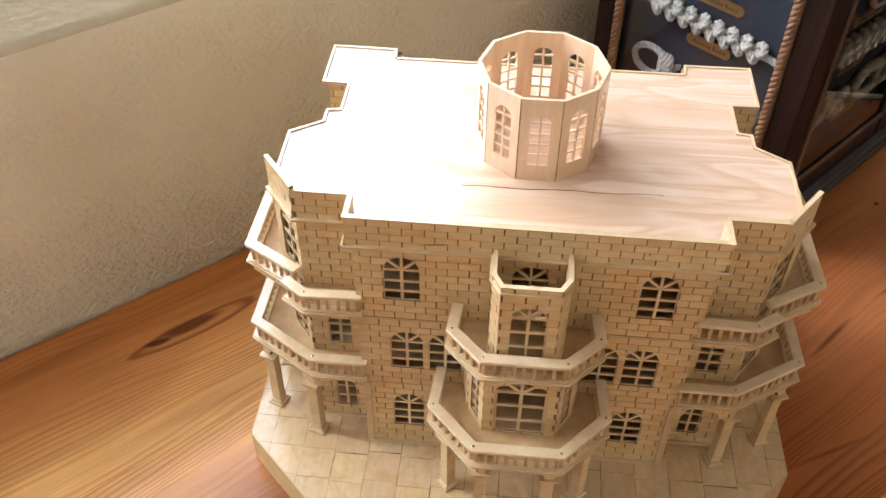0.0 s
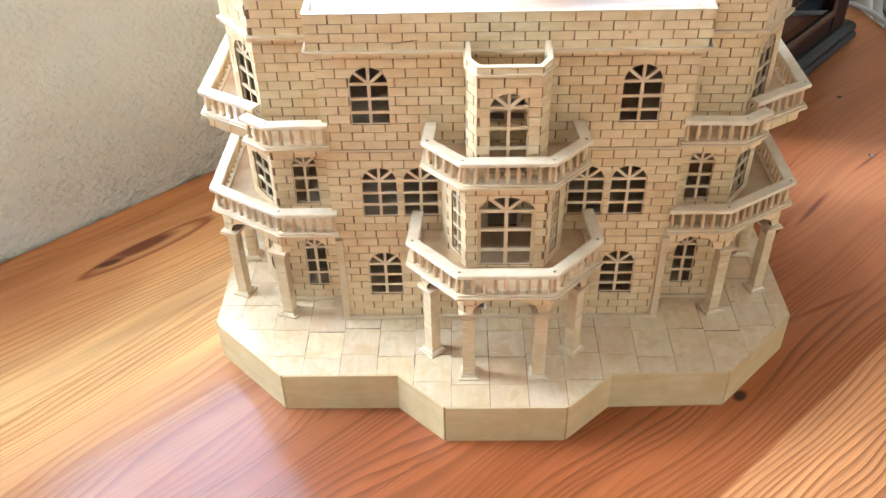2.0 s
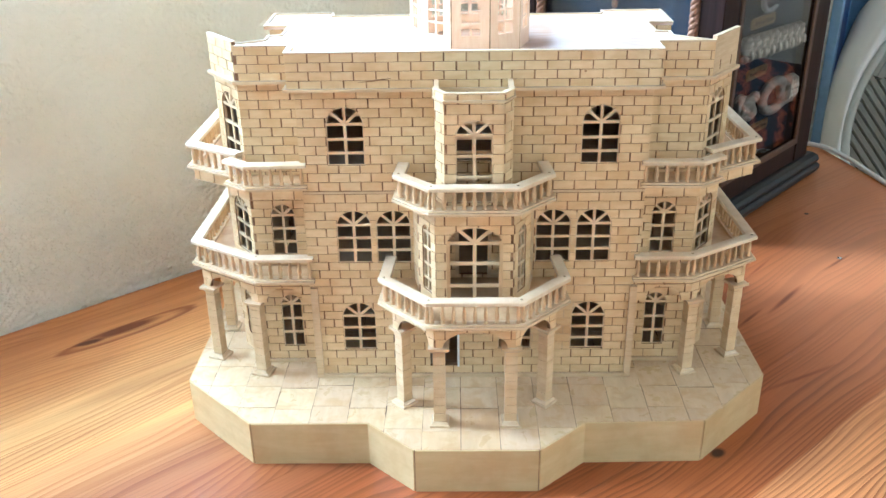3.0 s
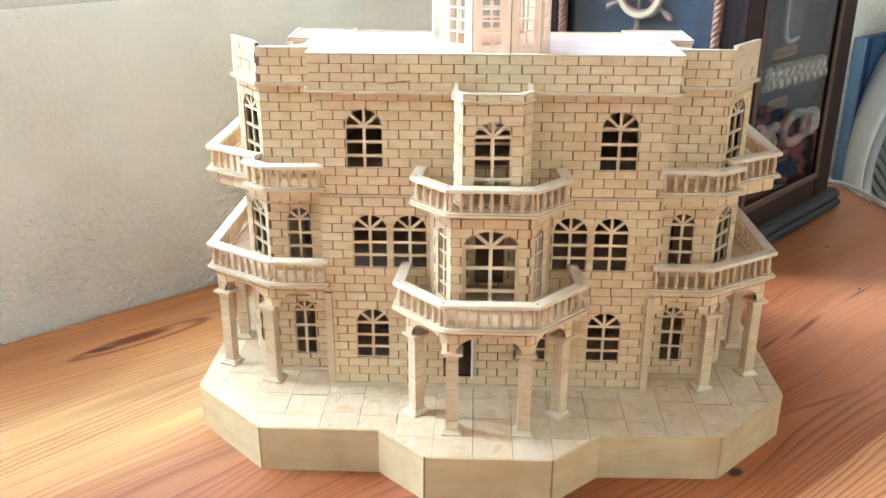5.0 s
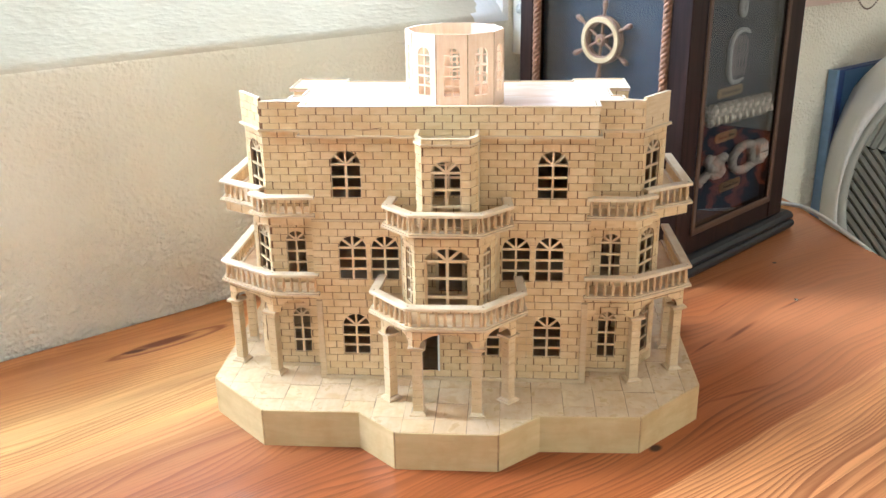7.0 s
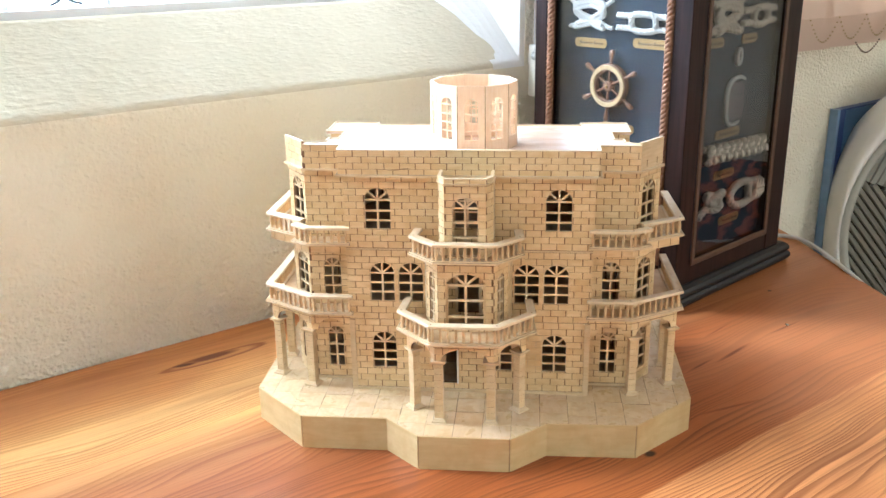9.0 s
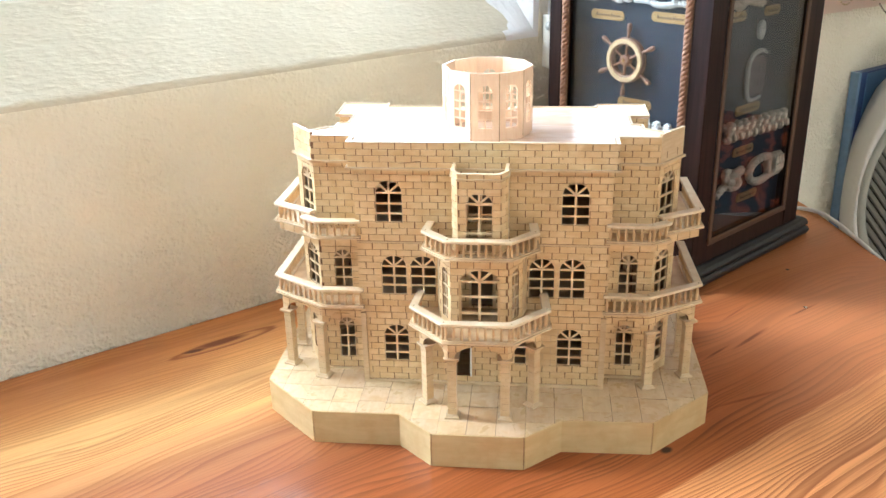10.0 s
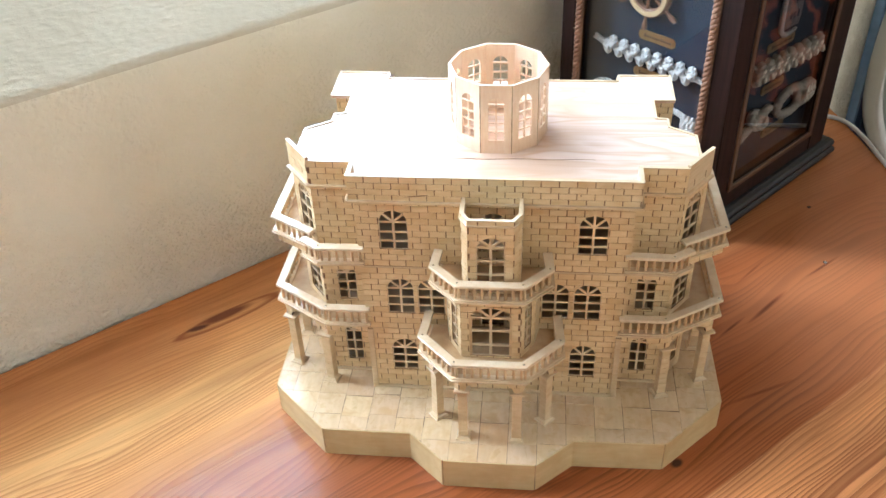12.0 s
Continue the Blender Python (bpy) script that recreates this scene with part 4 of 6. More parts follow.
    brick_wall("rear_wall", (XC + 0.134, 0.246), (XC - 0.134, 0.246), Z0, Z_ROOF - 0.0025)
    # inner storey floors
    for z in (Z_D1 - 0.006, Z_D2 - 0.006):
        bm = bmesh.new()
        prism(bm, [(XC - 0.136, 0.004), (XC + 0.136, 0.004), (XC + 0.136, 0.034), (XC + 0.17, 0.034), (XC + 0.17, 0.12), (XC + 0.13, 0.20), (XC - 0.13, 0.20), (XC - 0.17, 0.12), (XC - 0.17, 0.034), (XC - 0.136, 0.034)], z, z + TH)
        part("storey_floor", bm, M_BIRCH, HOUSE)


RX = -0.004
ROOF_OUT = [(0.140, -0.003), (0.140, 0.022), (0.186, 0.022), (0.2115, 0.060), (0.2125, 0.122), (0.186, 0.140), (0.186, 0.157), (0.174, 0.159), (0.174, 0.199), (0.198, 0.200), (0.1985, 0.263), (0.137, 0.262), (0.1355, 0.247)]


def build_roof():
    loop = [(RX + x, y) for x, y in ROOF_OUT] + [(RX - x, y) for x, y in ROOF_OUT][::-1]
    bm = bmesh.new()
    prism(bm, loop, Z_ROOF - 0.0025, Z_ROOF)
    part("roof", bm, M_ROOF, HOUSE, "varnished plywood flat roof with brown grain")
    # a fine dark split in the veneer before the cupola
    bm = bmesh.new()
    tube(bm, [(-0.062 + 0.018 * i, 0.0655 + 0.0009 * math.sin(i * 1.7) + 0.0004 * i, Z_ROOF + 0.0001) for i in range(10)], [0.0002, 0.0003, 0.0005, 0.0004, 0.0005, 0.0004, 0.0003, 0.0004, 0.0003, 0.0002], 6)
    part("veneer_split", bm, M_BURNT, HOUSE)
    # thin pale lip round the open edges
    for run in ([(RX + x, y) for x, y in ROOF_OUT[3:]], [(RX - x, y) for x, y in ROOF_OUT[3:]][::-1], [(RX + 0.1355, 0.247), (RX - 0.1355, 0.247)]):
        bm = bmesh.new()
        sweep(bm, run, [(-0.0022, Z_ROOF), (0.0004, Z_ROOF), (0.0004, Z_ROOF + 0.0013), (-0.0022, Z_ROOF + 0.0013)])
        part("roof_lip", bm, M_TRIM, HOUSE)
    # raised brick parapet along the front, with short returns
    right = [(0.143, -0.006), (0.143, 0.020), (0.1885, 0.020)]
    loop = [(XC - x, y) for x, y in right[::-1]] + [(XC + x, y) for x, y in right]
    for i, (a, b) in enumerate(zip(loop, loop[1:])):
        wall, pl = brick_wall("parapet", a, b, Z_CORNICE, Z_TOP, rh=0.0070, joint=-0.1357 if i == 2 else None)
        bm = bmesh.new()
        rect(bm, pl, -0.002, pl.length + 0.002, Z_CORNICE - 0.0015, Z_CORNICE + 0.001, -0.004, 0.0035)
        part("cornice", bm, M_TRIM, wall)
        bm = bmesh.new()
        rect(bm, pl, -0.0004 * (i + 1), pl.length + 0.0004, Z_TOP, Z_TOP + 0.0010 + 0.0001 * i, -TH - 0.0003, 0.0010)
        part("coping", bm, M_TRIM, wall)
    # a scratch and a nail hole in the front parapet
    bm = bmesh.new()
    tube(bm, [(-0.090, -0.0067, 0.3100), (-0.079, -0.0068, 0.3112), (-0.065, -0.0067, 0.3130)], [0.0002, 0.0007, 0.0002], 6)
    part("scratch", bm, M_BURNT, HOUSE)
    bm = bmesh.new()
    tube(bm, [(0.083, -0.0062, 0.317), (0.083, -0.0069, 0.317)], 0.0010, 10)
    part("nail_hole", bm, M_BURNT, HOUSE)
    # corner panels that flare past the sides
    for s in (-1, 1):
        p, q = X(s, [(0.1885, 0.020), (0.2165, 0.056)])
        if s < 0:
            wall, pl = brick_wall("corner_parapet", p, q, Z_CORNICE, Z_TOP + 0.0035, rh=0.0079)
        else:       # left plain, with two short cuts near its foot
            pl = Plane(p, q)
            bm = bmesh.new()
            rect(bm, pl, 0, pl.length, Z_CORNICE, Z_TOP + 0.0035, -TH, 0.0004)
            wall = part("corner_parapet", bm, M_BIRCH, HOUSE, "plain birch corner panel")
            for c in (0.26, 0.72):
                bm = bmesh.new()
                rect(bm, pl, pl.length * c, pl.length * c + 0.0011, Z_CORNICE + 0.004, Z_CORNICE + 0.0115, 0.0002, 0.0006)
                part("cut", bm, M_BURNT, wall)
        bm = bmesh.new()
        rect(bm, pl, -0.001, pl.length + 0.001, Z_CORNICE - 0.0015, Z_CORNICE + 0.001, -0.004, 0.0035)
        part("cornice", bm, M_TRIM, wall)
        bm = bmesh.new()
        rect(bm, pl, 0, pl.length, Z_TOP + 0.0035, Z_TOP + 0.0043, -TH, 0.0008)
        part("coping", bm, M_TRIM, wall)


def build_cupola():
    cx, cy, R, n = -0.0028, 0.1285, 0.0528, 10
    z0, z1 = Z_ROOF, 0.3890
    bm = bmesh.new()
    lathe(bm, [(R - 0.004, 0.0), (R - 0.004, 0.0006)], 10, (cx, cy, Z_ROOF))
    bmesh.ops.rotate(bm, verts=bm.verts, cent=(cx, cy, 0), matrix=Matrix.Rotation(radians(18), 3, "Z"))
    cup = part("cupola", bm, M_ROOF, HOUSE, "ten-sided open cupola of reddish birch panels")
    pt = lambda i: (cx + R * math.cos(radians(-90 - 18 + 36 * i)), cy + R * math.sin(radians(-90 - 18 + 36 * i)))
    for i in range(n):
        pl = Plane(pt(i), pt(i + 1))
        w = pl.length
        h = Hole(w / 2, 0.0160, z0 + 0.0150, z0 + 0.0560, z0 + 0.0640)
        bm = bmesh.new()
        for poly in free_polys(0.0005, w - 0.0005, z0, z1, [h]):
            slab(bm, pl, poly, -0.0026, 0)
        side = part("cupola_panel", bm, M_CUPOLA, cup)
        for z in (h.zs, h.zs - 0.0110, h.zs - 0.0210, h.zs - 0.0310):
            ww = h.half(z)
            bm = bmesh.new()
            rect(bm, pl, h.c - ww, h.c + ww, z - 0.0008, z + 0.0008, -0.0024, -0.0006)
            part("glazing_bar", bm, M_CUPOLA, cup)
        bm = bmesh.new()
        rect(bm, pl, h.c - 0.0008, h.c + 0.0008, h.zb, h.zt, -0.0026, -0.0004)
        part("glazing_bar", bm, M_CUPOLA, cup)
        # dark glued joint between panels
        bm = bmesh.new()
        rect(bm, pl, -0.0005, 0.0005, z0, z1 - 0.0004, -0.0026, -0.0002)
        part("joint", bm, M_BURNT, cup)


def baluster_mesh(h):
    bm = bmesh.new()
    r = 0.00155
    prof = [(r * 1.25, 0), (r * 1.25, h * 0.07), (r * 0.75, h * 0.10), (r * 1.0, h * 0.2), (r * 1.25, h * 0.34), (r * 1.05, h * 0.5), (r * 0.7, h * 0.72), (r * 0.75, h * 0.86), (r * 1.2, h * 0.91), (r * 1.2, h)]
    lathe(bm, prof, 8)
    return mesh_of(bm, "baluster", M_TURNED, smooth=True)


BAL1, BAL2 = baluster_mesh(0.0178), baluster_mesh(0.0172)


def balcony(outer, deck, zd, zr, bal, fascia=None, skip_ends=True, name="balcony"):
    """outer: the handrail's outer edge, left to right (outward is to its right)."""
    bm = bmesh.new()
    prism(bm, deck, zd - 0.0022, zd)
    b = part(name, bm, M_DECK, HOUSE)
    bm = bmesh.new()
    sweep(bm, outer, [(-0.0095, zr - 0.0032), (0, zr - 0.0032), (0, zr - 0.0006), (-0.0006, zr), (-0.0089, zr), (-0.0095, zr - 0.0006)])
    part("handrail", bm, M_RAIL, b)
    bm = bmesh.new()
    sweep(bm, outer, [(-0.0085, zd), (-0.0005, zd), (-0.0005, zd + 0.0012), (-0.0085, zd + 0.0012)])
    part("bottom_rail", bm, M_TRIM, b)
    bm = bmesh.new()
    sweep(bm, outer, [(-0.0100, zd - 0.0024), (0.0010, zd - 0.0024), (0.0010, zd - 0.0004), (-0.0100, zd - 0.0004)])
    part("deck_edge", bm, M_TRIM, b)
    for i, p in enumerate(outer[1:-1], 1):
        inward = (Vector(outer[i - 1]) - Vector(p)).normalized() + (Vector(outer[i + 1]) - Vector(p)).normalized()
        c = Vector(p) + inward.normalized() * 0.0052
        bm = bmesh.new()
        lathe(bm, [(0.00105, 0.0), (0.00105, 0.0003), (0.0005, 0.0005)], 10, (c.x, c.y, zr))
        part("pin", bm, M_STEEL, b, "small steel pin head")
    for p, q in zip(outer, outer[1:]):
        pl = Plane(p, q)
        n = max(2, round(pl.length / 0.0080))
        for i in range(n):
            s = pl.length * (i + 0.5) / n
            m = Matrix.Translation(pl.at(s, zd + 0.0012, -0.0045))
            shared("baluster", bal, m @ Matrix.Rotation(random.uniform(0, 6), 4, "Z") @ Matrix.Rotation(random.uniform(-0.03, 0.03), 4, "X"), b)
    return b


def column(x, y, w, ztop, ang=0.0):
    rot = Matrix.Translation((x, y, 0)) @ Matrix.Rotation(radians(ang), 4, "Z")

    def sq(bm, h, z0, z1, taper=0.0):
        v = []
        for hh, z in ((h, z0), (h - taper, z1)):
            v.append([bm.verts.new((sx * hh, sy * hh, z)) for sx, sy in ((-1, -1), (1, -1), (1, 1), (-1, 1))])
        bm.faces.new(v[0][::-1])
        bm.faces.new(v[1])
        for i in range(4):
            j = (i + 1) % 4
            bm.faces.new((v[0][i], v[0][j], v[1][j], v[1][i]))

    bm = bmesh.new()
    sq(bm, w / 2 - 0.0005, Z0 + 0.003, ztop - 0.002)
    bm.transform(rot)
    col = part("column", bm, M_BURNT, HOUSE)
    z = Z0 + 0.0042
    while z < ztop - 0.0065:
        zz = min(z + ROW_H, ztop - 0.0045)
        bm = bmesh.new()
        sq(bm, w / 2 + random.uniform(-0.0001, 0.0001), z + 0.00022, zz - 0.00022)
        bm.transform(rot)
        part("block", bm, M_COLUMN, col)
        z = zz
    bm = bmesh.new()
    sq(bm, w / 2 + 0.0034, Z0, Z0 + 0.0020)
    sq(bm, w / 2 + 0.0022, Z0 + 0.0020, Z0 + 0.0042, 0.0012)
    bm.transform(rot)
    part("base", bm, M_TRIM, col)
    bm = bmesh.new()
    sq(bm, w / 2 + 0.0006, ztop - 0.0045, ztop - 0.0022, -0.0022)
    sq(bm, w / 2 + 0.0034, ztop - 0.0022, ztop)
    bm.transform(rot)
    part("capital", bm, M_TRIM, col)


Z_CAP = 0.1150


def arcade(p, q, pier):
    """Arched brick fascia between two columns, below a deck."""
    pl = Plane(p, q)
    w = pl.length - 2 * pier
    h = Hole(pl.length / 2, w, Z_CAP - 0.01, Z_CAP + 0.001, Z_CAP + min(0.0145, w / 2))
    brick_wall("arcade", p, q, Z_CAP, Z_D1 - 0.0023, [h])


def build_balconies():
    # porch balcony over the entrance
    right = [(0.0375, -0.0845), (0.0770, -0.0430), (0.0735, -0.0008)]
    outer = [(XC - x, y) for x, y in right[::-1]] + [(XC + x, y) for x, y in right]
    deck = [(XC - 0.071, 0.0), (XC - 0.074, -0.042), (XC - 0.0365, -0.081), (XC + 0.0365, -0.081), (XC + 0.074, -0.042), (XC + 0.071, 0.0)]
    balcony(outer, deck, Z_D1, 0.1602, BAL1)
    cols = [(-0.0590, -0.0415), (-0.0285, -0.0702), (0.0290, -0.0702), (0.0595, -0.0415)]
    front = [(XC + x, y) for x, y in cols]
    for (x, y), a in zip(front, (42, 0, 0, -42)):
        column(x, y, 0.0092 if a else 0.0098, Z_CAP + 0.0005, a)
    f2 = [(XC - 0.0660, -0.0430), (XC - 0.0315, -0.0755), (XC + 0.0315, -0.0755), (XC + 0.0660, -0.0430)]
    for p, q in zip(f2, f2[1:]):
        arcade(p, q, 0.0060)
    for p, q in (((XC - 0.0660, -0.002), f2[0]), (f2[3], (XC + 0.0660, -0.002))):
        arcade(p, q, 0.006)
    # upper balcony on the bay
    right = [(0.0345, -0.0600), (0.0632, -0.0300), (0.0605, -0.0008)]
    outer = [(XC - x, y) for x, y in right[::-1]] + [(XC + x, y) for x, y in right]
    deck = [(XC - 0.058, 0.0), (XC - 0.060, -0.029), (XC - 0.0335, -0.0565), (XC + 0.0335, -0.0565), (XC + 0.060, -0.029), (XC + 0.058, 0.0)]
    balcony(outer, deck, Z_D2, 0.2435, BAL2)
    for s in (-1, 1):
        # lower wing balcony on its arcade
        rail = [(0.1345, -0.0060), (0.1845, -0.0060), (0.2475, 0.0335), (0.2450, 0.165)]
        outer = X(s, rail)
        deck = X(s, [(0.1375, -0.003), (0.1835, -0.003), (0.2445, 0.0355), (0.2420, 0.165), (0.205, 0.165), (0.205, 0.06), (0.183, 0.031), (0.1375, 0.031)])
        balcony(outer, deck, Z_D1, 0.1602, BAL1)
        cs = [(0.1890, 0.0075), (0.2350, 0.0360), (0.2355, 0.0880)]
        for (x, y), a, w in zip(cs, (s * 16, s * 20, 0), (0.0094, 0.0090, 0.0090)):
            column(XC + s * x, y, w, Z_CAP, a)
        run = X(s, [(0.1390, 0.0015), (0.1855, 0.0015), (0.2410, 0.0360), (0.2400, 0.0880), (0.2390, 0.1640)])
        for p, q in zip(run, run[1:]):
            arcade(p, q, 0.0075)
        # upper wing balcony
        deck = X(s, [(0.1375, -0.002), (0.183, -0.002), (0.2015, 0.0115), (0.2000, 0.026), (0.189, 0.030), (0.1375, 0.030)])
        balcony(X(s, [(0.1345, -0.0050), (0.1840, -0.0065), (0.2045, 0.0085)]), deck, Z_D2, 0.2432, BAL2)
        deck = X(s, [(0.1960, 0.0235), (0.2410, 0.0510), (0.239, 0.165), (0.210, 0.165), (0.212, 0.062), (0.192, 0.034)])
        balcony(X(s, [(0.1955, 0.0185), (0.2445, 0.0478), (0.2420, 0.165)]), deck, Z_D2 + 0.0012, 0.2446, BAL2)
        for p, q in (((0.1390, 0.0005), (0.1825, -0.0005)), ((0.1825, -0.0005), (0.2005, 0.0125)), ((0.2005, 0.0125), (0.2000, 0.0255)), ((0.2000, 0.0255), (0.2400, 0.0500)), ((0.2400, 0.0500), (0.2380, 0.165))):
            brick_wall("fascia", *X(s, [p, q]), Z_D2 - 0.0120, Z_D2 - 0.0023, rh=0.0097)


def build_bay():
    # middle storey: wide front window and angled sides
    pts = [(-0.0510, -0.001), (-0.0465, -0.0250), (-0.0320, -0.0485), (0.0285, -0.0485), (0.0430, -0.0250), (0.0475, -0.001)]
    for i, (p, q) in enumerate(zip(pts, pts[1:])):
        n = Plane(p, q).length
        holes = []
        if i == 2:
            holes = [Hole(n / 2, 0.0440, Z_D1 + 0.002, 0.1930, 0.2065)]
        elif i in (1, 3):
            holes = [arched(n / 2, 0.0135, 0.1460, 0.0580, 0.0065)]
        wall, pl = brick_wall("bay_wall", p, q, Z_D1, Z_D2 - 0.004, holes)
        for h in holes:
            if i == 2:
                muntin_window(pl, h, (h.zs, 0.1755, 0.1560), bar=0.0028)
                # stout brown posts at both sides of the light
                for e in (-1, 1):
                    bm = bmesh.new()
                    c = h.c + e * (h.w / 2 - 0.0014)
                    rect(bm, pl, c - 0.0014, c + 0.0014, h.zb, h.zs + 0.002, -0.0030, -0.0004)
                    part("window_post", bm, M_TURNED, wall)
            else:
                muntin_window(pl, h, (h.zs, 0.1840, 0.1700, 0.1570), cols=1, fan=False)
    # upper storey: narrower, open at the top
    pts = [(-0.0315, -0.001), (-0.0310, -0.0330), (-0.0240, -0.0450), (0.0200, -0.0450), (0.0270, -0.0330), (0.0275, -0.001)]
    z1 = 0.3105
    for i, (p, q) in enumerate(zip(pts, pts[1:])):
        n = Plane(p, q).length
        holes = [arched(n / 2, 0.0280, Z_D2 + 0.002, 0.0658, 0.0120)] if i == 2 else []
        wall, pl = brick_wall("bay_wall", p, q, Z_D2, z1, holes)
        for h in holes:
            muntin_window(pl, h, (h.zs, 0.2630, 0.2465))
    bm = bmesh.new()
    sweep(bm, pts, [(-0.0030, z1), (0.0008, z1), (0.0008, z1 + 0.0012), (-0.0030, z1 + 0.0012)])
    part("bay_coping", bm, M_TRIM, HOUSE)
    bm = bmesh.new()
    sweep(bm, pts, [(PROUD, z1 - 0.0058), (0.0022, z1 - 0.0058), (0.0022, z1 - 0.0042), (PROUD, z1 - 0.0042)])
    part("bay_moulding", bm, M_TRIM, HOUSE)


build_plinth()
build_walls()
build_roof()
build_cupola()
build_balconies()
build_bay()


# ---- the display cabinet ----
CAB_C = Vector((0.2906, 0.347))
CU = Vector((math.cos(radians(48)), math.sin(radians(48))))
CV = Vector((-CU.y, CU.x))
CAB_TOP = 0.62


def cab(p, q):
    w = CAB_C + CU * p + CV * q
    return (w.x, w.y)


class Face:
    """One glazed face of the cabinet: s from its left edge, z up."""

    def __init__(self, left, right, depth):
        self.pl = Plane(left, right)
        self.depth = depth

    def at(self, s, z, d=0.0):
        return self.pl.at(s, z, self.depth + d)


def box_pq(bm, p0, p1, q0, q1, z0, z1):
    prism(bm, [cab(p0, q0), cab(p1, q0), cab(p1, q1), cab(p0, q1)], z0, z1)


def twisted_rope(bm, a, b, r, pitch, strands=3):
    a, b = Vector(a), Vector(b)
    ax = (b - a).normalized()
    side = ax.cross(Vector((0.3, 0.9, 0.1))).normalized()
    up = ax.cross(side)
    n = int((b - a).length / pitch * 9)
    for k in range(strands):
        pts = []
        for i in range(n + 1):
            t = i / n
            ph = 2 * math.pi * ((b - a).length * t / pitch + k / strands)
            pts.append(a + (b - a) * t + (side * math.cos(ph) + up * math.sin(ph)) * r * 0.52)
        tube(bm, pts, r * 0.56, 6)


def laid_rope(bm, pts, r):
    """Three cotton strands twisted round a line of points."""
    line = []
    for i in range(len(pts) - 1):
        n = max(1, round((pts[i + 1] - pts[i]).length / (r * 0.7)))
        p0, p1, p2, p3 = (pts[max(0, min(len(pts) - 1, j))] for j in (i - 1, i, i + 1, i + 2))
        for k in range(n):
            t = k / n
            line.append(0.5 * ((2 * p1) + (p2 - p0) * t + (2 * p0 - 5 * p1 + 4 * p2 - p3) * t * t + (3 * p1 - p0 - 3 * p2 + p3) * t ** 3))
    line.append(pts[-1])
    run, side = 0.0, None
    strands = [[], [], []]
    for i, p in enumerate(line):
        t = (line[min(i + 1, len(line) - 1)] - line[max(i - 1, 0)]).normalized()
        side = t.cross(Vector((0, 0, 1))) if side is None else side - t * side.dot(t)
        if side.length < 1e-4:
            side = t.cross(Vector((1, 0, 0)))
        side = side.normalized()
        up = t.cross(side)
        if i:
            run += (p - line[i - 1]).length
        for k in range(3):
            ph = 2 * math.pi * (run / (r * 4.6) + k / 3)
            strands[k].append(p + (side * math.cos(ph) + up * math.sin(ph)) * r * 0.50)
    for st in strands:
        tube(bm, st, r * 0.60, 6)


def knot_mesh(face, curves, r):
    """Ropes laid on a board; curves of lists of (s, z, d)."""
    bm = bmesh.new()
    for pts in curves:
        laid_rope(bm, [face.at(*p) for p in pts], r)
    return bm


def wave(n, f):
    return [f(i / n) for i in range(n + 1)]


def braid(s0, s1, z0, z1, amp, turns, r):
    out = []
    for k in range(3):
        ph = 2 * math.pi * k / 3
        out.append(wave(turns * 14, lambda t: (s0 + (s1 - s0) * t, z0 + (z1 - z0) * t + amp * math.sin(2 * math.pi * turns * t + ph), r * 1.4 + r * 0.8 * math.sin(4 * math.pi * turns * t + 2 * ph))))
    return out


def sennit(s0, s1, z0, z1, amp, turns, r):
    """A chain of interlocked loops in two staggered rows, with short tails."""
    a0, a1 = s0 + 0.020, s1 - 0.020
    n = turns * 2
    out = [wave(turns * 12, lambda t: (a0 + (a1 - a0) * t, z0 + (z1 - z0) * t + amp * 0.3 * math.sin(2 * math.pi * turns * t), r * 0.8))]
    for k in range(n):
        c = a0 + (a1 - a0) * (k + 0.5) / n
        zc = z0 + (z1 - z0) * (k + 0.5) / n
        sg = 1 if k % 2 else -1
        lean = 0.5 * sg
        ring = []
        for i in range(17):
            t = 2 * math.pi * i / 16
            x, y = amp * 0.50 * math.cos(t), amp * 0.42 * math.sin(t)
            ring.append((c + x * math.cos(lean) - y * math.sin(lean), zc + sg * amp * 0.52 + x * math.sin(lean) + y * math.cos(lean), r * 1.7 + r * 0.9 * math.cos(t + sg)))
        out.append(ring)
    out.append([(s0, z0 + 0.004, r), (s0 + 0.012, z0 + 0.001, r * 1.3), (s0 + 0.026, z0, r * 1.5)])
    out.append([(s1, z1 - 0.004, r), (s1 - 0.012, z1 - 0.001, r * 1.3), (s1 - 0.026, z1, r * 1.5)])
    return out


def carrick(c, z, w, h, r):
    out = []
    for o in (-0.5, 0.5):
        out.append(wave(84, lambda t: (c + w * (0.32 + 0.05 * o) * math.sin(2 * math.pi * 3 * t + 0.5), z + (h * 0.36 + o * r * 1.7) * math.sin(2 * math.pi * 2 * t), r * 1.6 + r * 0.9 * math.sin(2 * math.pi * 6 * t))))
    for sx, sz in ((-1, 1), (1, 1), (1, -1), (-1, -1)):
        out.append([(c + sx * w * 0.22, z + sz * h * 0.2, r * 1.6), (c + sx * w * 0.36, z + sz * h * 0.34, r * 1.3), (c + sx * w * 0.5, z + sz * h * (0.52 if sz > 0 else 0.4), r)])
    return out


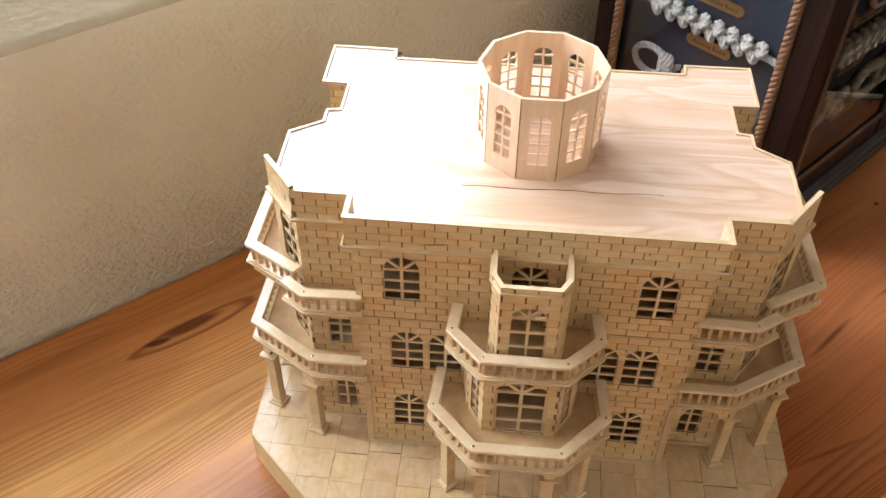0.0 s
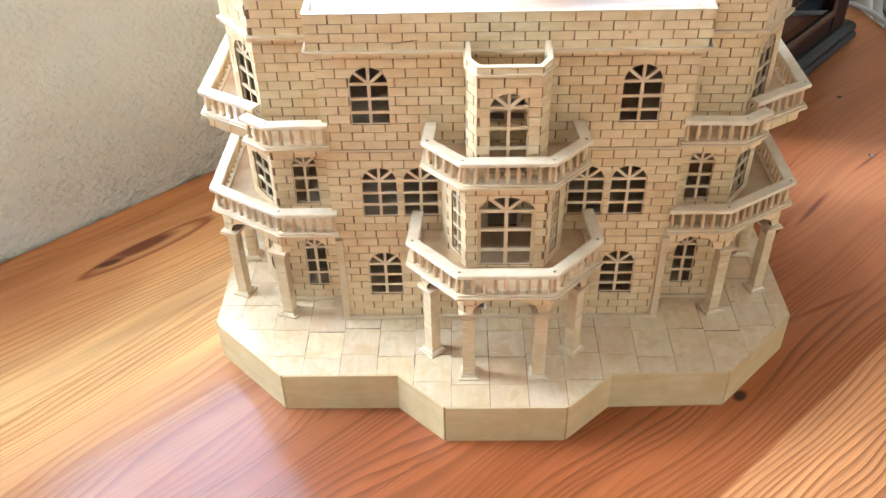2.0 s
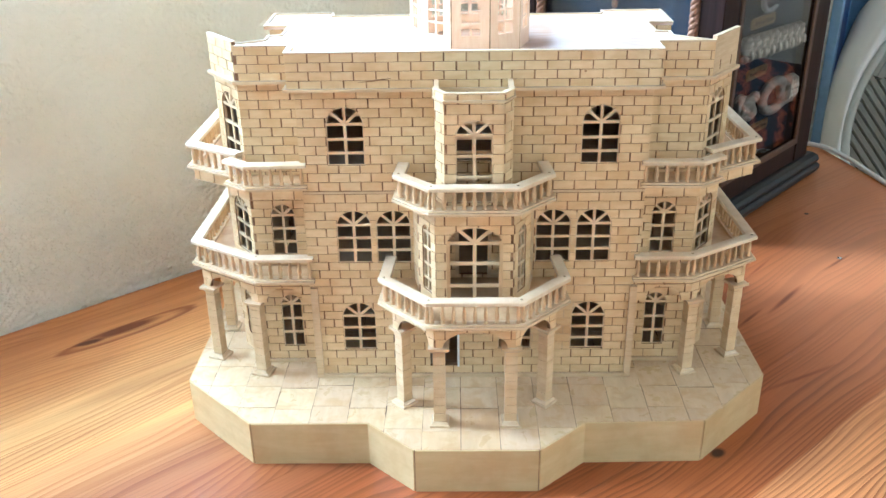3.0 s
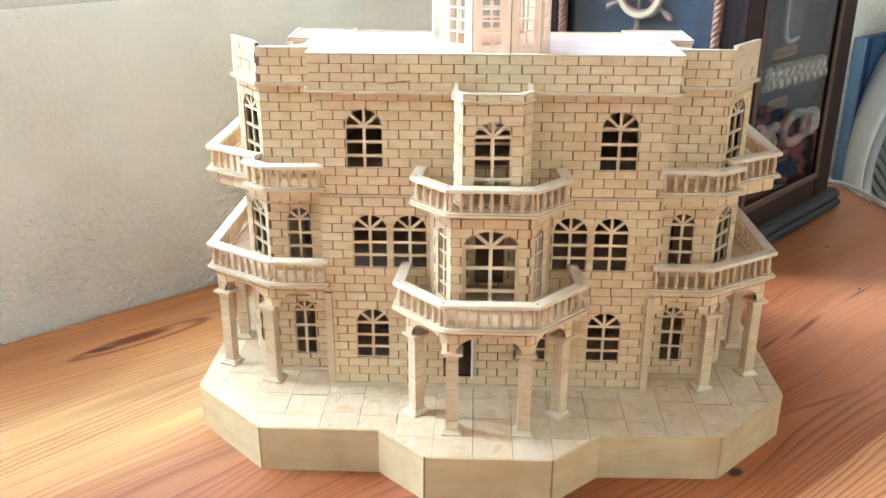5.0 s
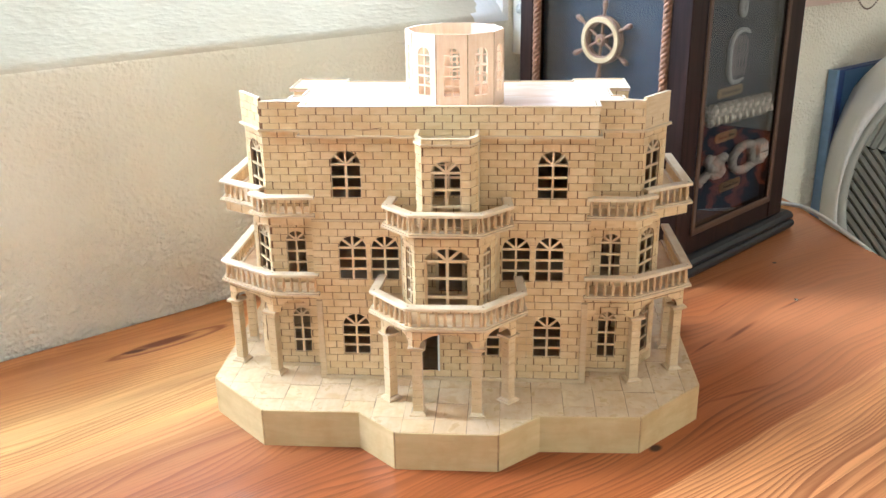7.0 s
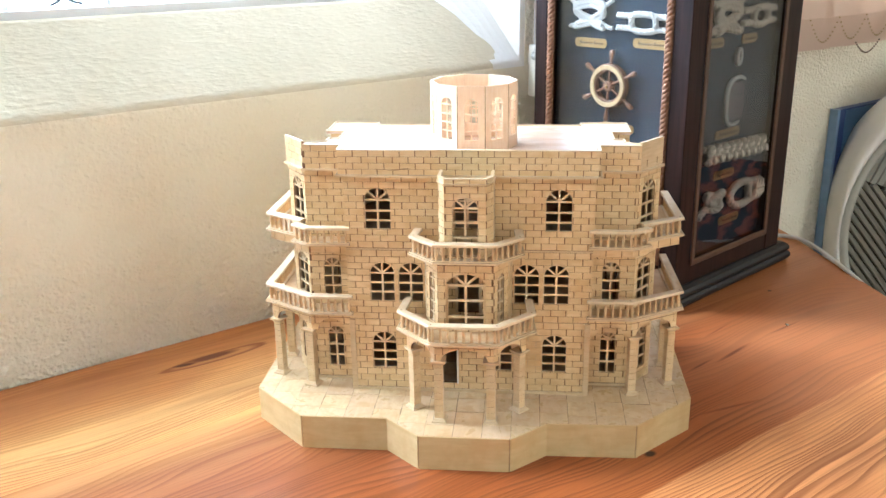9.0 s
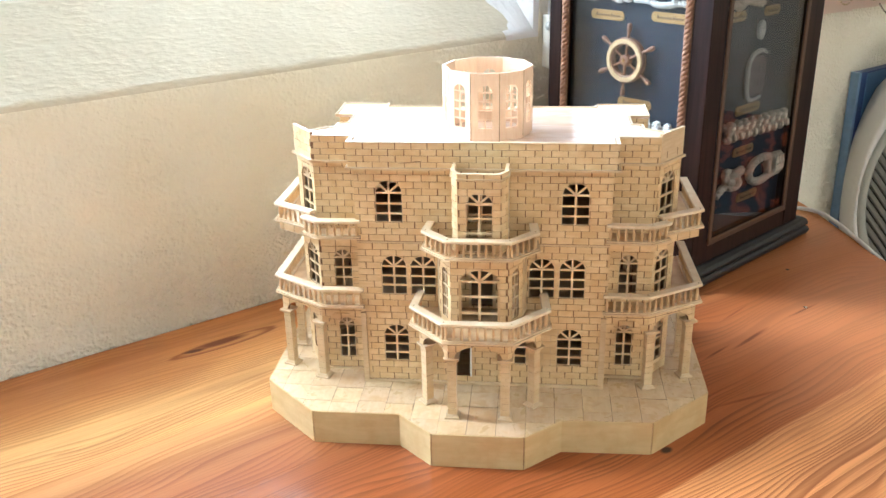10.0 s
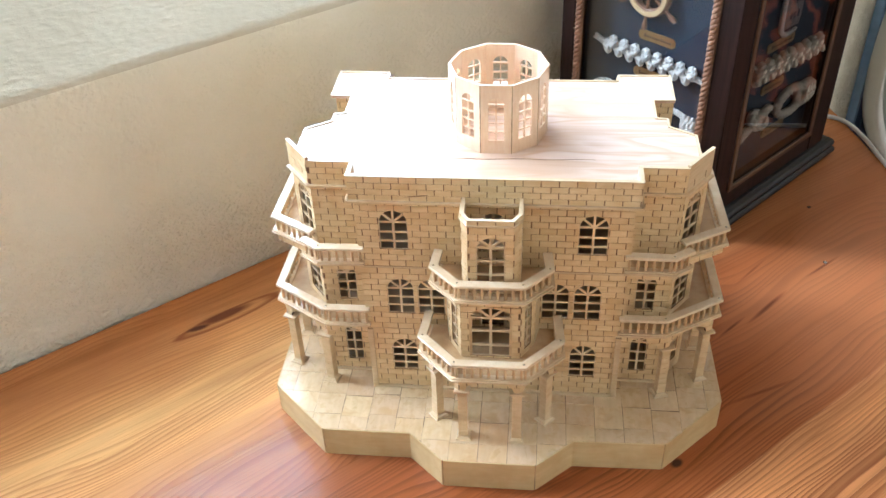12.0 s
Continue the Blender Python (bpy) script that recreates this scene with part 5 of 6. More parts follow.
def reef(c, z, w, h, r):
    out = []
    for sg in (-1, 1):
        u = [(c + sg * w * 0.5, z + h * 0.30, r), (c + sg * w * 0.25, z + h * 0.30, r * 1.2), (c + sg * w * 0.06, z + h * 0.40, r * 2.2), (c - sg * w * 0.12, z + h * 0.42, r * 2.6)]
        bend = [(c - sg * w * (0.12 + 0.10 * math.sin(math.pi * t)), z + h * 0.42 * math.cos(math.pi * t), r * (2.4 - 1.2 * t)) for t in (0.2, 0.35, 0.5, 0.65, 0.8)]
        v = [(c - sg * w * 0.12, z - h * 0.42, r * 1.4), (c + sg * w * 0.06, z - h * 0.40, r * 2.0), (c + sg * w * 0.25, z - h * 0.30, r * 1.2), (c + sg * w * 0.5, z - h * 0.30, r)]
        out.append(u + bend + v)
    return out


def eye_knot(c, z, w, h, r):
    """An open loop beside a tight wrapped knot."""
    out = [wave(26, lambda t: (c - w * 0.08 + w * 0.34 * math.cos(2 * math.pi * t), z + h * 0.36 * math.sin(2 * math.pi * t), r * 1.4))]
    for k in (-1, 0, 1):
        out.append(wave(14, lambda t: (c + w * (0.26 + 0.08 * k) + w * 0.05 * math.cos(2 * math.pi * t), z + h * 0.05 + h * 0.26 * math.sin(2 * math.pi * t), r * 1.8 + r * 0.8 * math.cos(2 * math.pi * t))))
    out.append([(c + w * 0.2, z - h * 0.1, r), (c + w * 0.38, z, r), (c + w * 0.5, z + h * 0.14, r)])
    return out


def overhand(c, z, w, h, r):
    out = [wave(40, lambda t: (c + w * 0.17 * (math.sin(2 * math.pi * t) + 2 * math.sin(4 * math.pi * t)) / 1.6, z + h * 0.17 * (math.cos(2 * math.pi * t) - 2 * math.cos(4 * math.pi * t)) / 1.6, r * 1.6 - r * 0.8 * math.sin(6 * math.pi * t)))]
    out.append([(c - w * 0.5, z - h * 0.45, r), (c - w * 0.3, z - h * 0.25, r * 1.3), (c, z, r * 1.6)])
    return out


def brass_plate(face, parent, c, z, w=0.062, h=0.0145):
    pl = face.pl
    e, d = 0.004, face.depth
    bm = bmesh.new()
    slab(bm, pl, [(c - w / 2 + e, z - h / 2), (c + w / 2 - e, z - h / 2), (c + w / 2, z - h / 2 + e), (c + w / 2, z + h / 2 - e), (c + w / 2 - e, z + h / 2), (c - w / 2 + e, z + h / 2), (c - w / 2, z + h / 2 - e), (c - w / 2, z - h / 2 + e)], d, d + 0.0014)
    plate = part("brass_plate", bm, M_BRASS, parent, "engraved brass name plate")
    x = c - w * 0.34
    for wd in (0.42, 0.30):
        n = 6 if wd > 0.4 else 4
        for i in range(n):
            bw = w * wd / n
            bm = bmesh.new()
            hh = h * (0.22 if i else 0.34)
            rect(bm, pl, x, x + bw * 0.72, z - h * 0.16, z - h * 0.16 + hh, d + 0.0014, d + 0.0016)
            part("engraving_bar", bm, M_ENGRAVE, plate)
            x += bw
        x += w * 0.03
    for sx in (-1, 1):
        bm = bmesh.new()
        p = face.at(c + sx * w * 0.44, z, 0.0018)
        bmesh.ops.create_uvsphere(bm, u_segments=8, v_segments=5, radius=0.0013, matrix=Matrix.Translation(p))
        part("pin", bm, M_BRASS, plate)


def ship_wheel(face, parent, c, z):
    pl = face.pl
    bm = bmesh.new()

    def ring(bm, prof, n=40):
        rings = []
        for i in range(n):
            a = 2 * math.pi * i / n
            rings.append([bm.verts.new(face.at(c + r * math.cos(a), z + r * math.sin(a), d)) for r, d in prof])
        m = len(prof)
        for i in range(n):
            for j in range(m):
                bm.faces.new((rings[i][j], rings[i][(j + 1) % m], rings[(i + 1) % n][(j + 1) % m], rings[(i + 1) % n][j]))

    ring(bm, [(0.0345, 0.003), (0.0345, 0.011), (0.0330, 0.0125), (0.0245, 0.0125), (0.0230, 0.011), (0.0230, 0.003)])
    wheel = part("ship_wheel", bm, M_WHEEL, parent, "small brown wooden ship's wheel with a cream rim", smooth=False)
    bm = bmesh.new()
    ring(bm, [(0.0326, 0.0125), (0.0320, 0.0142), (0.0262, 0.0142), (0.0256, 0.0125)])
    part("rim_band", bm, M_BRASS_PAINT, wheel, "cream brass band on the rim", smooth=False)
    for i in range(6):
        a = radians(90 - 4 + 60 * i)
        dx, dz = math.cos(a), math.sin(a)
        prof = [(0.004, 0.0018), (0.012, 0.0021), (0.020, 0.0020), (0.026, 0.0024)]
        bm = bmesh.new()
        tube(bm, [face.at(c + dx * r, z + dz * r, 0.0085) for r, _ in prof], [q for _, q in prof], 8)
        part("spoke", bm, M_WHEEL, wheel, smooth=True)
        prof = [(0.0335, 0.0028), (0.0362, 0.0032), (0.0382, 0.0020), (0.0415, 0.0028), (0.0470, 0.0040), (0.0520, 0.0041), (0.0550, 0.0029), (0.0560, 0.0010)]
        bm = bmesh.new()
        tube(bm, [face.at(c + dx * r, z + dz * r, 0.0075) for r, _ in prof], [q for _, q in prof], 10)
        part("handle", bm, M_WHEEL, wheel, smooth=True)
    bm = bmesh.new()
    tube(bm, [face.at(c, z, d) for d in (0.003, 0.012, 0.0140)], [0.0085, 0.0085, 0.0060], 16)
    hub = part("hub", bm, M_WHEEL, wheel)
    bm = bmesh.new()
    bmesh.ops.create_uvsphere(bm, u_segments=10, v_segments=6, radius=0.0026, matrix=Matrix.Translation(face.at(c, z, 0.0142)))
    part("hub_cap", bm, M_BRASS, wheel, smooth=True)


def build_cabinet():
    c = thing("display_cabinet", (*cab(0.17, 0.16), 0.0), "dark mahogany display cabinet with mounted rope knots on navy felt", "cabinet")
    P0, P1, Q0, Q1, ZB = 0.012, 0.330, 0.012, 0.305, 0.034
    # base with a double rounded moulding
    loop = [cab(0.012, 0.012), cab(0.347, 0.012), cab(0.347, 0.318), cab(0.012, 0.318)]
    prof = [(-0.02, 0.0), (0.004, 0.0), (0.0085, 0.002), (0.0120, 0.007), (0.0120, 0.012), (0.0095, 0.0160), (0.0070, 0.0172), (0.0095, 0.0190), (0.0100, 0.0235), (0.0075, 0.0290), (0.0020, 0.0330), (-0.004, 0.0340), (-0.02, 0.0340)]
    bm = bmesh.new()
    sweep(bm, loop, prof, closed=True)
    box_pq(bm, 0.03, 0.33, 0.03, 0.30, 0.002, 0.0335)
    part("base_moulding", bm, M_BLACK, c, "black ridged base moulding")
    for p0, p1, q0, q1 in ((P0, 0.050, Q0, 0.043), (P0, 0.034, 0.281, Q1), (0.286, P1, Q0, 0.034), (0.300, P1, 0.280, Q1)):
        bm = bmesh.new()
        box_pq(bm, p0, p1, q0, q1, ZB, CAB_TOP)
        bevelled(bm, 0.0012)
        part("post", bm, M_MAHOG, c)
    for z0, z1 in ((ZB, 0.066), (CAB_TOP - 0.04, CAB_TOP - 0.002)):
        for p0, p1, q0, q1 in ((0.050, 0.286, Q0 + 0.002, 0.024), (P0 + 0.002, 0.024, 0.043, 0.281), (0.316, P1 - 0.002, 0.034, 0.280), (0.034, 0.300, 0.290, Q1 - 0.002)):
            bm = bmesh.new()
            box_pq(bm, p0, p1, q0, q1, z0, z1)
            part("rail", bm, M_MAHOG, c)
    bm = bmesh.new()
    box_pq(bm, 0.0, 0.342, 0.0, 0.317, CAB_TOP - 0.002, CAB_TOP + 0.018)
    bevelled(bm, 0.003)
    part("top_board", bm, M_MAHOG, c)
    for p0, p1, q0, q1 in ((0.316, 0.322, 0.034, 0.280), (0.034, 0.300, 0.293, 0.299)):
        bm = bmesh.new()
        box_pq(bm, p0, p1, q0, q1, 0.066, CAB_TOP - 0.04)
        part("rear_panel", bm, M_MAHOG, c)
    # felt boards and the glass before them
    bm = bmesh.new()
    box_pq(bm, 0.040, 0.046, 0.052, 0.281, 0.066, CAB_TOP - 0.04)
    part("felt_board", bm, M_NAVY, c, "navy felt backing board")
    bm = bmesh.new()
    box_pq(bm, 0.050, 0.290, 0.034, 0.040, 0.066, CAB_TOP - 0.04)
    part("felt_board", bm, M_NAVY, c, "navy felt backing board")
    bm = bmesh.new()
    box_pq(bm, 0.0505, 0.2855, 0.0140, 0.0160, 0.0665, CAB_TOP - 0.0405)
    part("glass_pane", bm, M_PANE_DIMMED, c, "glass tinted dark for shade, reflecting the table").visible_shadow = False
    bm = bmesh.new()
    box_pq(bm, 0.0200, 0.0222, 0.0435, 0.2805, 0.0665, CAB_TOP - 0.0405)
    part("glass_pane", bm, M_PANE, c).visible_shadow = False
    # gilt inner moulding round the glazed face
    right = Plane(cab(P0, Q0), cab(P1, Q0))
    for s0, s1, z0, z1 in ((0.040, 0.049, 0.066, CAB_TOP - 0.04), (0.262, 0.272, 0.066, CAB_TOP - 0.04), (0.040, 0.272, 0.062, 0.072)):
        bm = bmesh.new()
        rect(bm, right, s0, s1, z0, z1, -0.0018, 0.0022)
        bevelled(bm, 0.0014)
        part("inner_moulding", bm, M_GILT, c, "worn brown gilt moulding")
    # twisted ropes down the felt face
    for q in (0.272, 0.049):
        x, y = cab(0.0125, q)
        bm = bmesh.new()
        twisted_rope(bm, (x, y, 0.066), (x, y, CAB_TOP - 0.03), 0.0062, 0.022)
        part("rope_trim", bm, M_ROPE_B, c, "twisted brown rope trim", smooth=True)
    left = Face(cab(0.040, 0.305), cab(0.040, 0.012), 0.0)        # s = 0.305 - q
    L = lambda q: 0.305 - q
    r = 0.0044
    for curves, rr in ((carrick(L(0.210), 0.434, 0.084, 0.047, 0.0036), 0.0036), (reef(L(0.108), 0.427, 0.100, 0.031, 0.0046), 0.0046), (sennit(L(0.257), L(0.060), 0.234, 0.228, 0.0120, 8, 0.0044), 0.0044),
                       (eye_knot(L(0.222), 0.156, 0.072, 0.050, r), r), (eye_knot(L(0.100), 0.150, 0.080, 0.050, r), r)):
        part("rope_knot", knot_mesh(left, curves, rr), M_ROPE_W, c, "white cotton rope knot", smooth=True)
    for q, z in ((0.211, 0.391), (0.099, 0.396), (0.152, 0.2625), (0.155, 0.205), (0.210, 0.122), (0.100, 0.118)):
        brass_plate(left, c, L(q), z)
    ship_wheel(left, c, L(0.167), 0.328)
    rf = Face(cab(0.012, 0.034), cab(0.330, 0.034), 0.0)            # s = p - 0.012
    R = lambda p: p - 0.012
    for curves, rr in ((carrick(R(0.128), 0.432, 0.090, 0.052, 0.0034), 0.0053), (reef(R(0.222), 0.430, 0.096, 0.032, r), 0.0053), (braid(R(0.094), R(0.268), 0.227, 0.222, 0.0098, 3, 0.0062), 0.0070),
                       (eye_knot(R(0.222), 0.146, 0.108, 0.054, 0.0055), 0.0066), (overhand(R(0.128), 0.150, 0.082, 0.050, 0.0052), 0.0062)):
        part("rope_knot", knot_mesh(rf, curves, rr), M_ROPE_C, c, "cream cotton rope knot", smooth=True)
    for p, z, w in ((0.110, 0.396, 0.044), (0.206, 0.396, 0.044), (0.164, 0.2525, 0.070), (0.164, 0.186, 0.060), (0.190, 0.106, 0.060)):
        brass_plate(rf, c, R(p), z, w)
    # small oval block and a white rope shackle round a grey block
    bm = bmesh.new()
    tube(bm, wave(20, lambda t: rf.at(R(0.172) + 0.0058 * math.cos(2 * math.pi * t), 0.371 + 0.0110 * math.sin(2 * math.pi * t), 0.005)), 0.0040, 8, closed=False)
    part("rope_eye", bm, M_ROPE_W, c, "small white rope eye", smooth=True)
    bm = bmesh.new()
    pts = [(0.196, 0.334), (0.186, 0.339), (0.172, 0.340), (0.158, 0.337), (0.148, 0.329), (0.144, 0.318), (0.144, 0.300), (0.145, 0.284), (0.149, 0.273), (0.158, 0.267), (0.172, 0.266), (0.188, 0.269)]
    tube(bm, [rf.at(R(p), z, 0.006) for p, z in pts], [0.002, 0.003, 0.0036, 0.004, 0.004, 0.004, 0.004, 0.004, 0.004, 0.0036, 0.003, 0.002], 8)
    part("rope_shackle", bm, M_ROPE_W, c, "white rope bent round a grey block", smooth=True)
    bm = bmesh.new()
    slab(bm, rf.pl, [(R(0.150), 0.276), (R(0.192), 0.274), (R(0.196), 0.284), (R(0.196), 0.322), (R(0.186), 0.332), (R(0.160), 0.332), (R(0.150), 0.322)], 0.0, 0.006)
    block_ob = part("pulley_block", bm, M_BLOCK, c, "grey wooden pulley block")
    for z in (0.292, 0.314):
        for p in (0.168, 0.177, 0.186):
            bm = bmesh.new()
            rect(bm, rf.pl, R(p) - 0.0016, R(p) + 0.0016, z - 0.005, z + 0.005, 0.0060, 0.0066)
            part("slot", bm, M_NAVY, block_ob)


M_BLOCK = plain("grey_wood_block", (0.17, 0.138, 0.135), 0.7, vary=0.3, scale=120)
build_cabinet()


# ---- fan behind the table's end ----
def build_fan():
    cx, cy, cz = 1.203, 1.245, -0.137
    f = thing("floor_fan", (cx, cy, FLOOR_Z), "off-white plastic floor fan with a grey louvred grille", "fan")
    ahead = Vector((-0.0523, -0.9986, 0.03)).normalized()
    rightv = Vector((0.9986, -0.0523, 0.0)).normalized()
    upv = rightv.cross(-ahead).normalized()
    if upv.z < 0:
        upv = -upv
    o = Vector((cx, cy, cz))
    K = 1.25
    P = lambda x, y, d: o + (rightv * x + upv * y + ahead * d) * K

    def loop(a, d, n=72, e=2.35):
        out = []
        for i in range(n):
            t = 2 * math.pi * i / n
            c, s = math.cos(t), math.sin(t)
            k = (abs(c) ** e + abs(s) ** e) ** (-1 / e)
            out.append(P(a * k * c, a * k * s, d))
        return out

    def skin(bm, loops):
        vs = [[bm.verts.new(p) for p in lp] for lp in loops]
        for a, b in zip(vs, vs[1:]):
            n = len(a)
            for i in range(n):
                bm.faces.new((a[i], a[(i + 1) % n], b[(i + 1) % n], b[i]))

    bm = bmesh.new()
    skin(bm, [loop(0.300, -0.10), loop(0.318, -0.06), loop(0.320, 0.0), loop(0.314, 0.028), loop(0.311, 0.042), loop(0.307, 0.044, e=2.15), loop(0.304, 0.036, e=2.0), loop(0.304, -0.08, e=2.0)])
    part("housing", bm, M_FAN_WHITE, f, smooth=True)
    bm = bmesh.new()
    skin(bm, [loop(0.304, 0.030, e=2), loop(0.303, 0.036, e=2), loop(0.292, 0.038, e=2), loop(0.286, 0.030, e=2), loop(0.286, 0.020, e=2)])
    part("grille_ring", bm, M_FAN_GREY, f, smooth=True)
    bm = bmesh.new()
    vs = [bm.verts.new(p) for p in loop(0.304, -0.07, e=2)]
    bm.faces.new(vs)
    part("rear_guard", bm, M_FAN_DARK, f)
    # louvre slats in sectors, each sector with its own slant
    R = 0.288
    for k in range(6):
        mid = radians(60 * k + 10)
        slant = mid - radians(62)
        dx, dy = math.cos(slant), math.sin(slant)
        nx, ny = -dy, dx
        for i in range(-23, 24):
            off = i * 0.0128
            inside = []
            for j in range(-98, 99):
                x, y = dx * j * 0.003 + nx * off, dy * j * 0.003 + ny * off
                rr, an = math.hypot(x, y), (math.atan2(y, x) - mid + math.pi) % (2 * math.pi) - math.pi
                if 0.06 < rr < R and abs(an) < radians(30):
                    inside.append(j)
            if len(inside) < 6:
                continue
            j0, j1 = inside[0], inside[-1]
            bm = bmesh.new()
            a = (dx * j0 * 0.003 + nx * off, dy * j0 * 0.003 + ny * off)
            b = (dx * j1 * 0.003 + nx * off, dy * j1 * 0.003 + ny * off)
            w = 0.0037
            q = [(a[0] - nx * w, a[1] - ny * w, 0.030), (a[0] + nx * w, a[1] + ny * w, 0.024), (b[0] + nx * w, b[1] + ny * w, 0.024), (b[0] - nx * w, b[1] - ny * w, 0.030)]
            top = [bm.verts.new(P(*v)) for v in q]
            bot = [bm.verts.new(P(v[0] + nx * 0.002, v[1] + ny * 0.002, v[2] - 0.012)) for v in q]
            bm.faces.new(top)
            bm.faces.new(bot[::-1])
            for m in range(4):
                bm.faces.new((top[m], bot[m], bot[(m + 1) % 4], top[(m + 1) % 4]))
            part("louvre_slat", bm, M_FAN_GREY, f)
    bm = bmesh.new()
    tube(bm, [P(0, 0, 0.0), P(0, 0, 0.036), P(0, 0, 0.040)], [0.065, 0.062, 0.05], 32)
    part("hub_cover", bm, M_FAN_GREY, f)
    bm = bmesh.new()
    tube(bm, [P(0, -0.30, -0.03), Vector((cx, cy, FLOOR_Z + 0.03))], 0.02, 12)
    part("stand_pole", bm, M_FAN_WHITE, f)
    bm = bmesh.new()
    lathe(bm, [(0.17, 0.0), (0.17, 0.015), (0.15, 0.03), (0.03, 0.045)], 32, (cx, cy, FLOOR_Z))
    part("stand_base", bm, M_FAN_WHITE, f, smooth=False)


build_fan()


def build_cable():
    pts = [(0.452, 0.700, 0.004), (0.49, 0.728, 0.004), (0.54, 0.738, 0.0045), (0.575, 0.715, 0.005), (0.592, 0.66, 0.005), (0.601, 0.60, 0.004), (0.612, 0.54, 0.001), (0.626, 0.49, -0.010), (0.650, 0.47, -0.05), (0.70, 0.50, -0.30), (0.80, 0.72, -0.70), (0.90, 0.95, FLOOR_Z + 0.004)]
    fine = []
    for i in range(len(pts) - 1):
        p0, p1, p2, p3 = (Vector(pts[max(0, min(len(pts) - 1, j))]) for j in (i - 1, i, i + 1, i + 2))
        for k in range(6):
            t = k / 6
            fine.append(0.5 * ((2 * p1) + (p2 - p0) * t + (2 * p0 - 5 * p1 + 4 * p2 - p3) * t * t + (3 * p1 - p0 - 3 * p2 + p3) * t ** 3))
    bm = bmesh.new()
    tube(bm, fine, 0.0038, 8)
    tagged(part("power_cable", bm, M_CABLE, smooth=True), "white power cable lying along the table's end", "cable")


build_cable()


def build_blue_board():
    b = thing("blue_board", room(1.6, 0.024, FLOOR_Z), "glossy blue board with a pale edge leaning on the wall", "board")
    pl = Plane(room(1.512, 0.024, 0).xy, room(1.99, 0.024, 0).xy)
    bm = bmesh.new()
    rect(bm, pl, 0.010, pl.length, FLOOR_Z, 0.1455, -0.02, 0.0)
    part("panel", bm, M_BLUE, b)
    bm = bmesh.new()
    rect(bm, pl, 0.0, 0.0095, FLOOR_Z, 0.1460, -0.021, 0.001)
    part("edge_strip", bm, M_BLUE_EDGE, b, "pale blue edge strip")
    bm = bmesh.new()
    rect(bm, pl, 0.034, pl.length - 0.01, FLOOR_Z, 0.141, 0.0, 0.0015)
    part("inner_panel", bm, M_BLUE_PALE, b)


build_blue_board()


def build_blind():
    v = thing("vertical_blind", room(1.8, 0.05, 1.5), "cream fabric vertical blind with a beaded bottom chain", "blind")
    bm = bmesh.new()
    pl = Plane(room(1.25, 0.05, 0).xy, room(2.65, 0.05, 0).xy)
    rect(bm, pl, 0, pl.length, 1.48, 1.52, -0.05, 0.02)
    part("head_rail", bm, M_WHITE_FRAME, v)
    step = 0.112
    for i in range(12):
        a = 1.275 + i * step
        pv = Plane(room(a - 0.012, 0.034, 0).xy, room(a + 0.116, 0.052, 0).xy)
        bm = bmesh.new()
        rect(bm, pv, 0, pv.length, 0.303, 1.48, -0.0006, 0.0006)
        vane = part("vane", bm, M_BLIND, v)
        bm = bmesh.new()
        rect(bm, pv, 0.002, pv.length - 0.002, 0.306, 0.372, 0.0006, 0.0018)
        part("weight_pocket", bm, M_BLIND, vane)
        n = 15
        for j in range(n + 1):
            t = j / n
            s = a + 0.010 + step * t
            z = 0.372 - 0.050 * math.sin(math.pi * t)
            bm = bmesh.new()
            bmesh.ops.create_icosphere(bm, subdivisions=1, radius=0.0024, matrix=Matrix.Translation(room(s, 0.066, z)))
            part("bead", bm, M_BRASS_PAINT, vane)
    # one loose loop that hangs below the vanes
    for j in range(17):
        t = j / 16
        bm = bmesh.new()
        bmesh.ops.create_icosphere(bm, subdivisions=1, radius=0.0022, matrix=Matrix.Translation(room(1.47 + 0.10 * t, 0.07, 0.312 - 0.026 * math.sin(math.pi * t))))
        part("bead", bm, M_ENGRAVE, v)


build_blind()


def build_cord_weight():
    w = thing("cord_tensioner", room(0.545, 0.004, 0.284), "cream plastic blind-cord tensioner fixed to the plaster wall", "cord tensioner")
    pl = Plane(room(0.531, 0.0, 0).xy, room(0.574, 0.0, 0).xy)
    bm = bmesh.new()
    rect(bm, pl, 0, pl.length, 0.284, 0.374, 0.0, 0.022)
    bevelled(bm, 0.004, 2)
    part("body", bm, M_CREAM_PLASTIC, w)
    bm = bmesh.new()
    tube(bm, [pl.at(0.001, 0.356, 0.016), pl.at(0.001, 0.356, 0.027)], 0.0075, 14)
    part("pulley", bm, M_FAN_GREY, w, "dull grey pulley")
    for s in (-0.006, 0.004):
        bm = bmesh.new()
        tube(bm, [pl.at(s, 0.356, 0.0235), pl.at(s, 0.9, 0.0235)], 0.0010, 6)
        part("cord", bm, M_CABLE, w)


build_cord_weight()


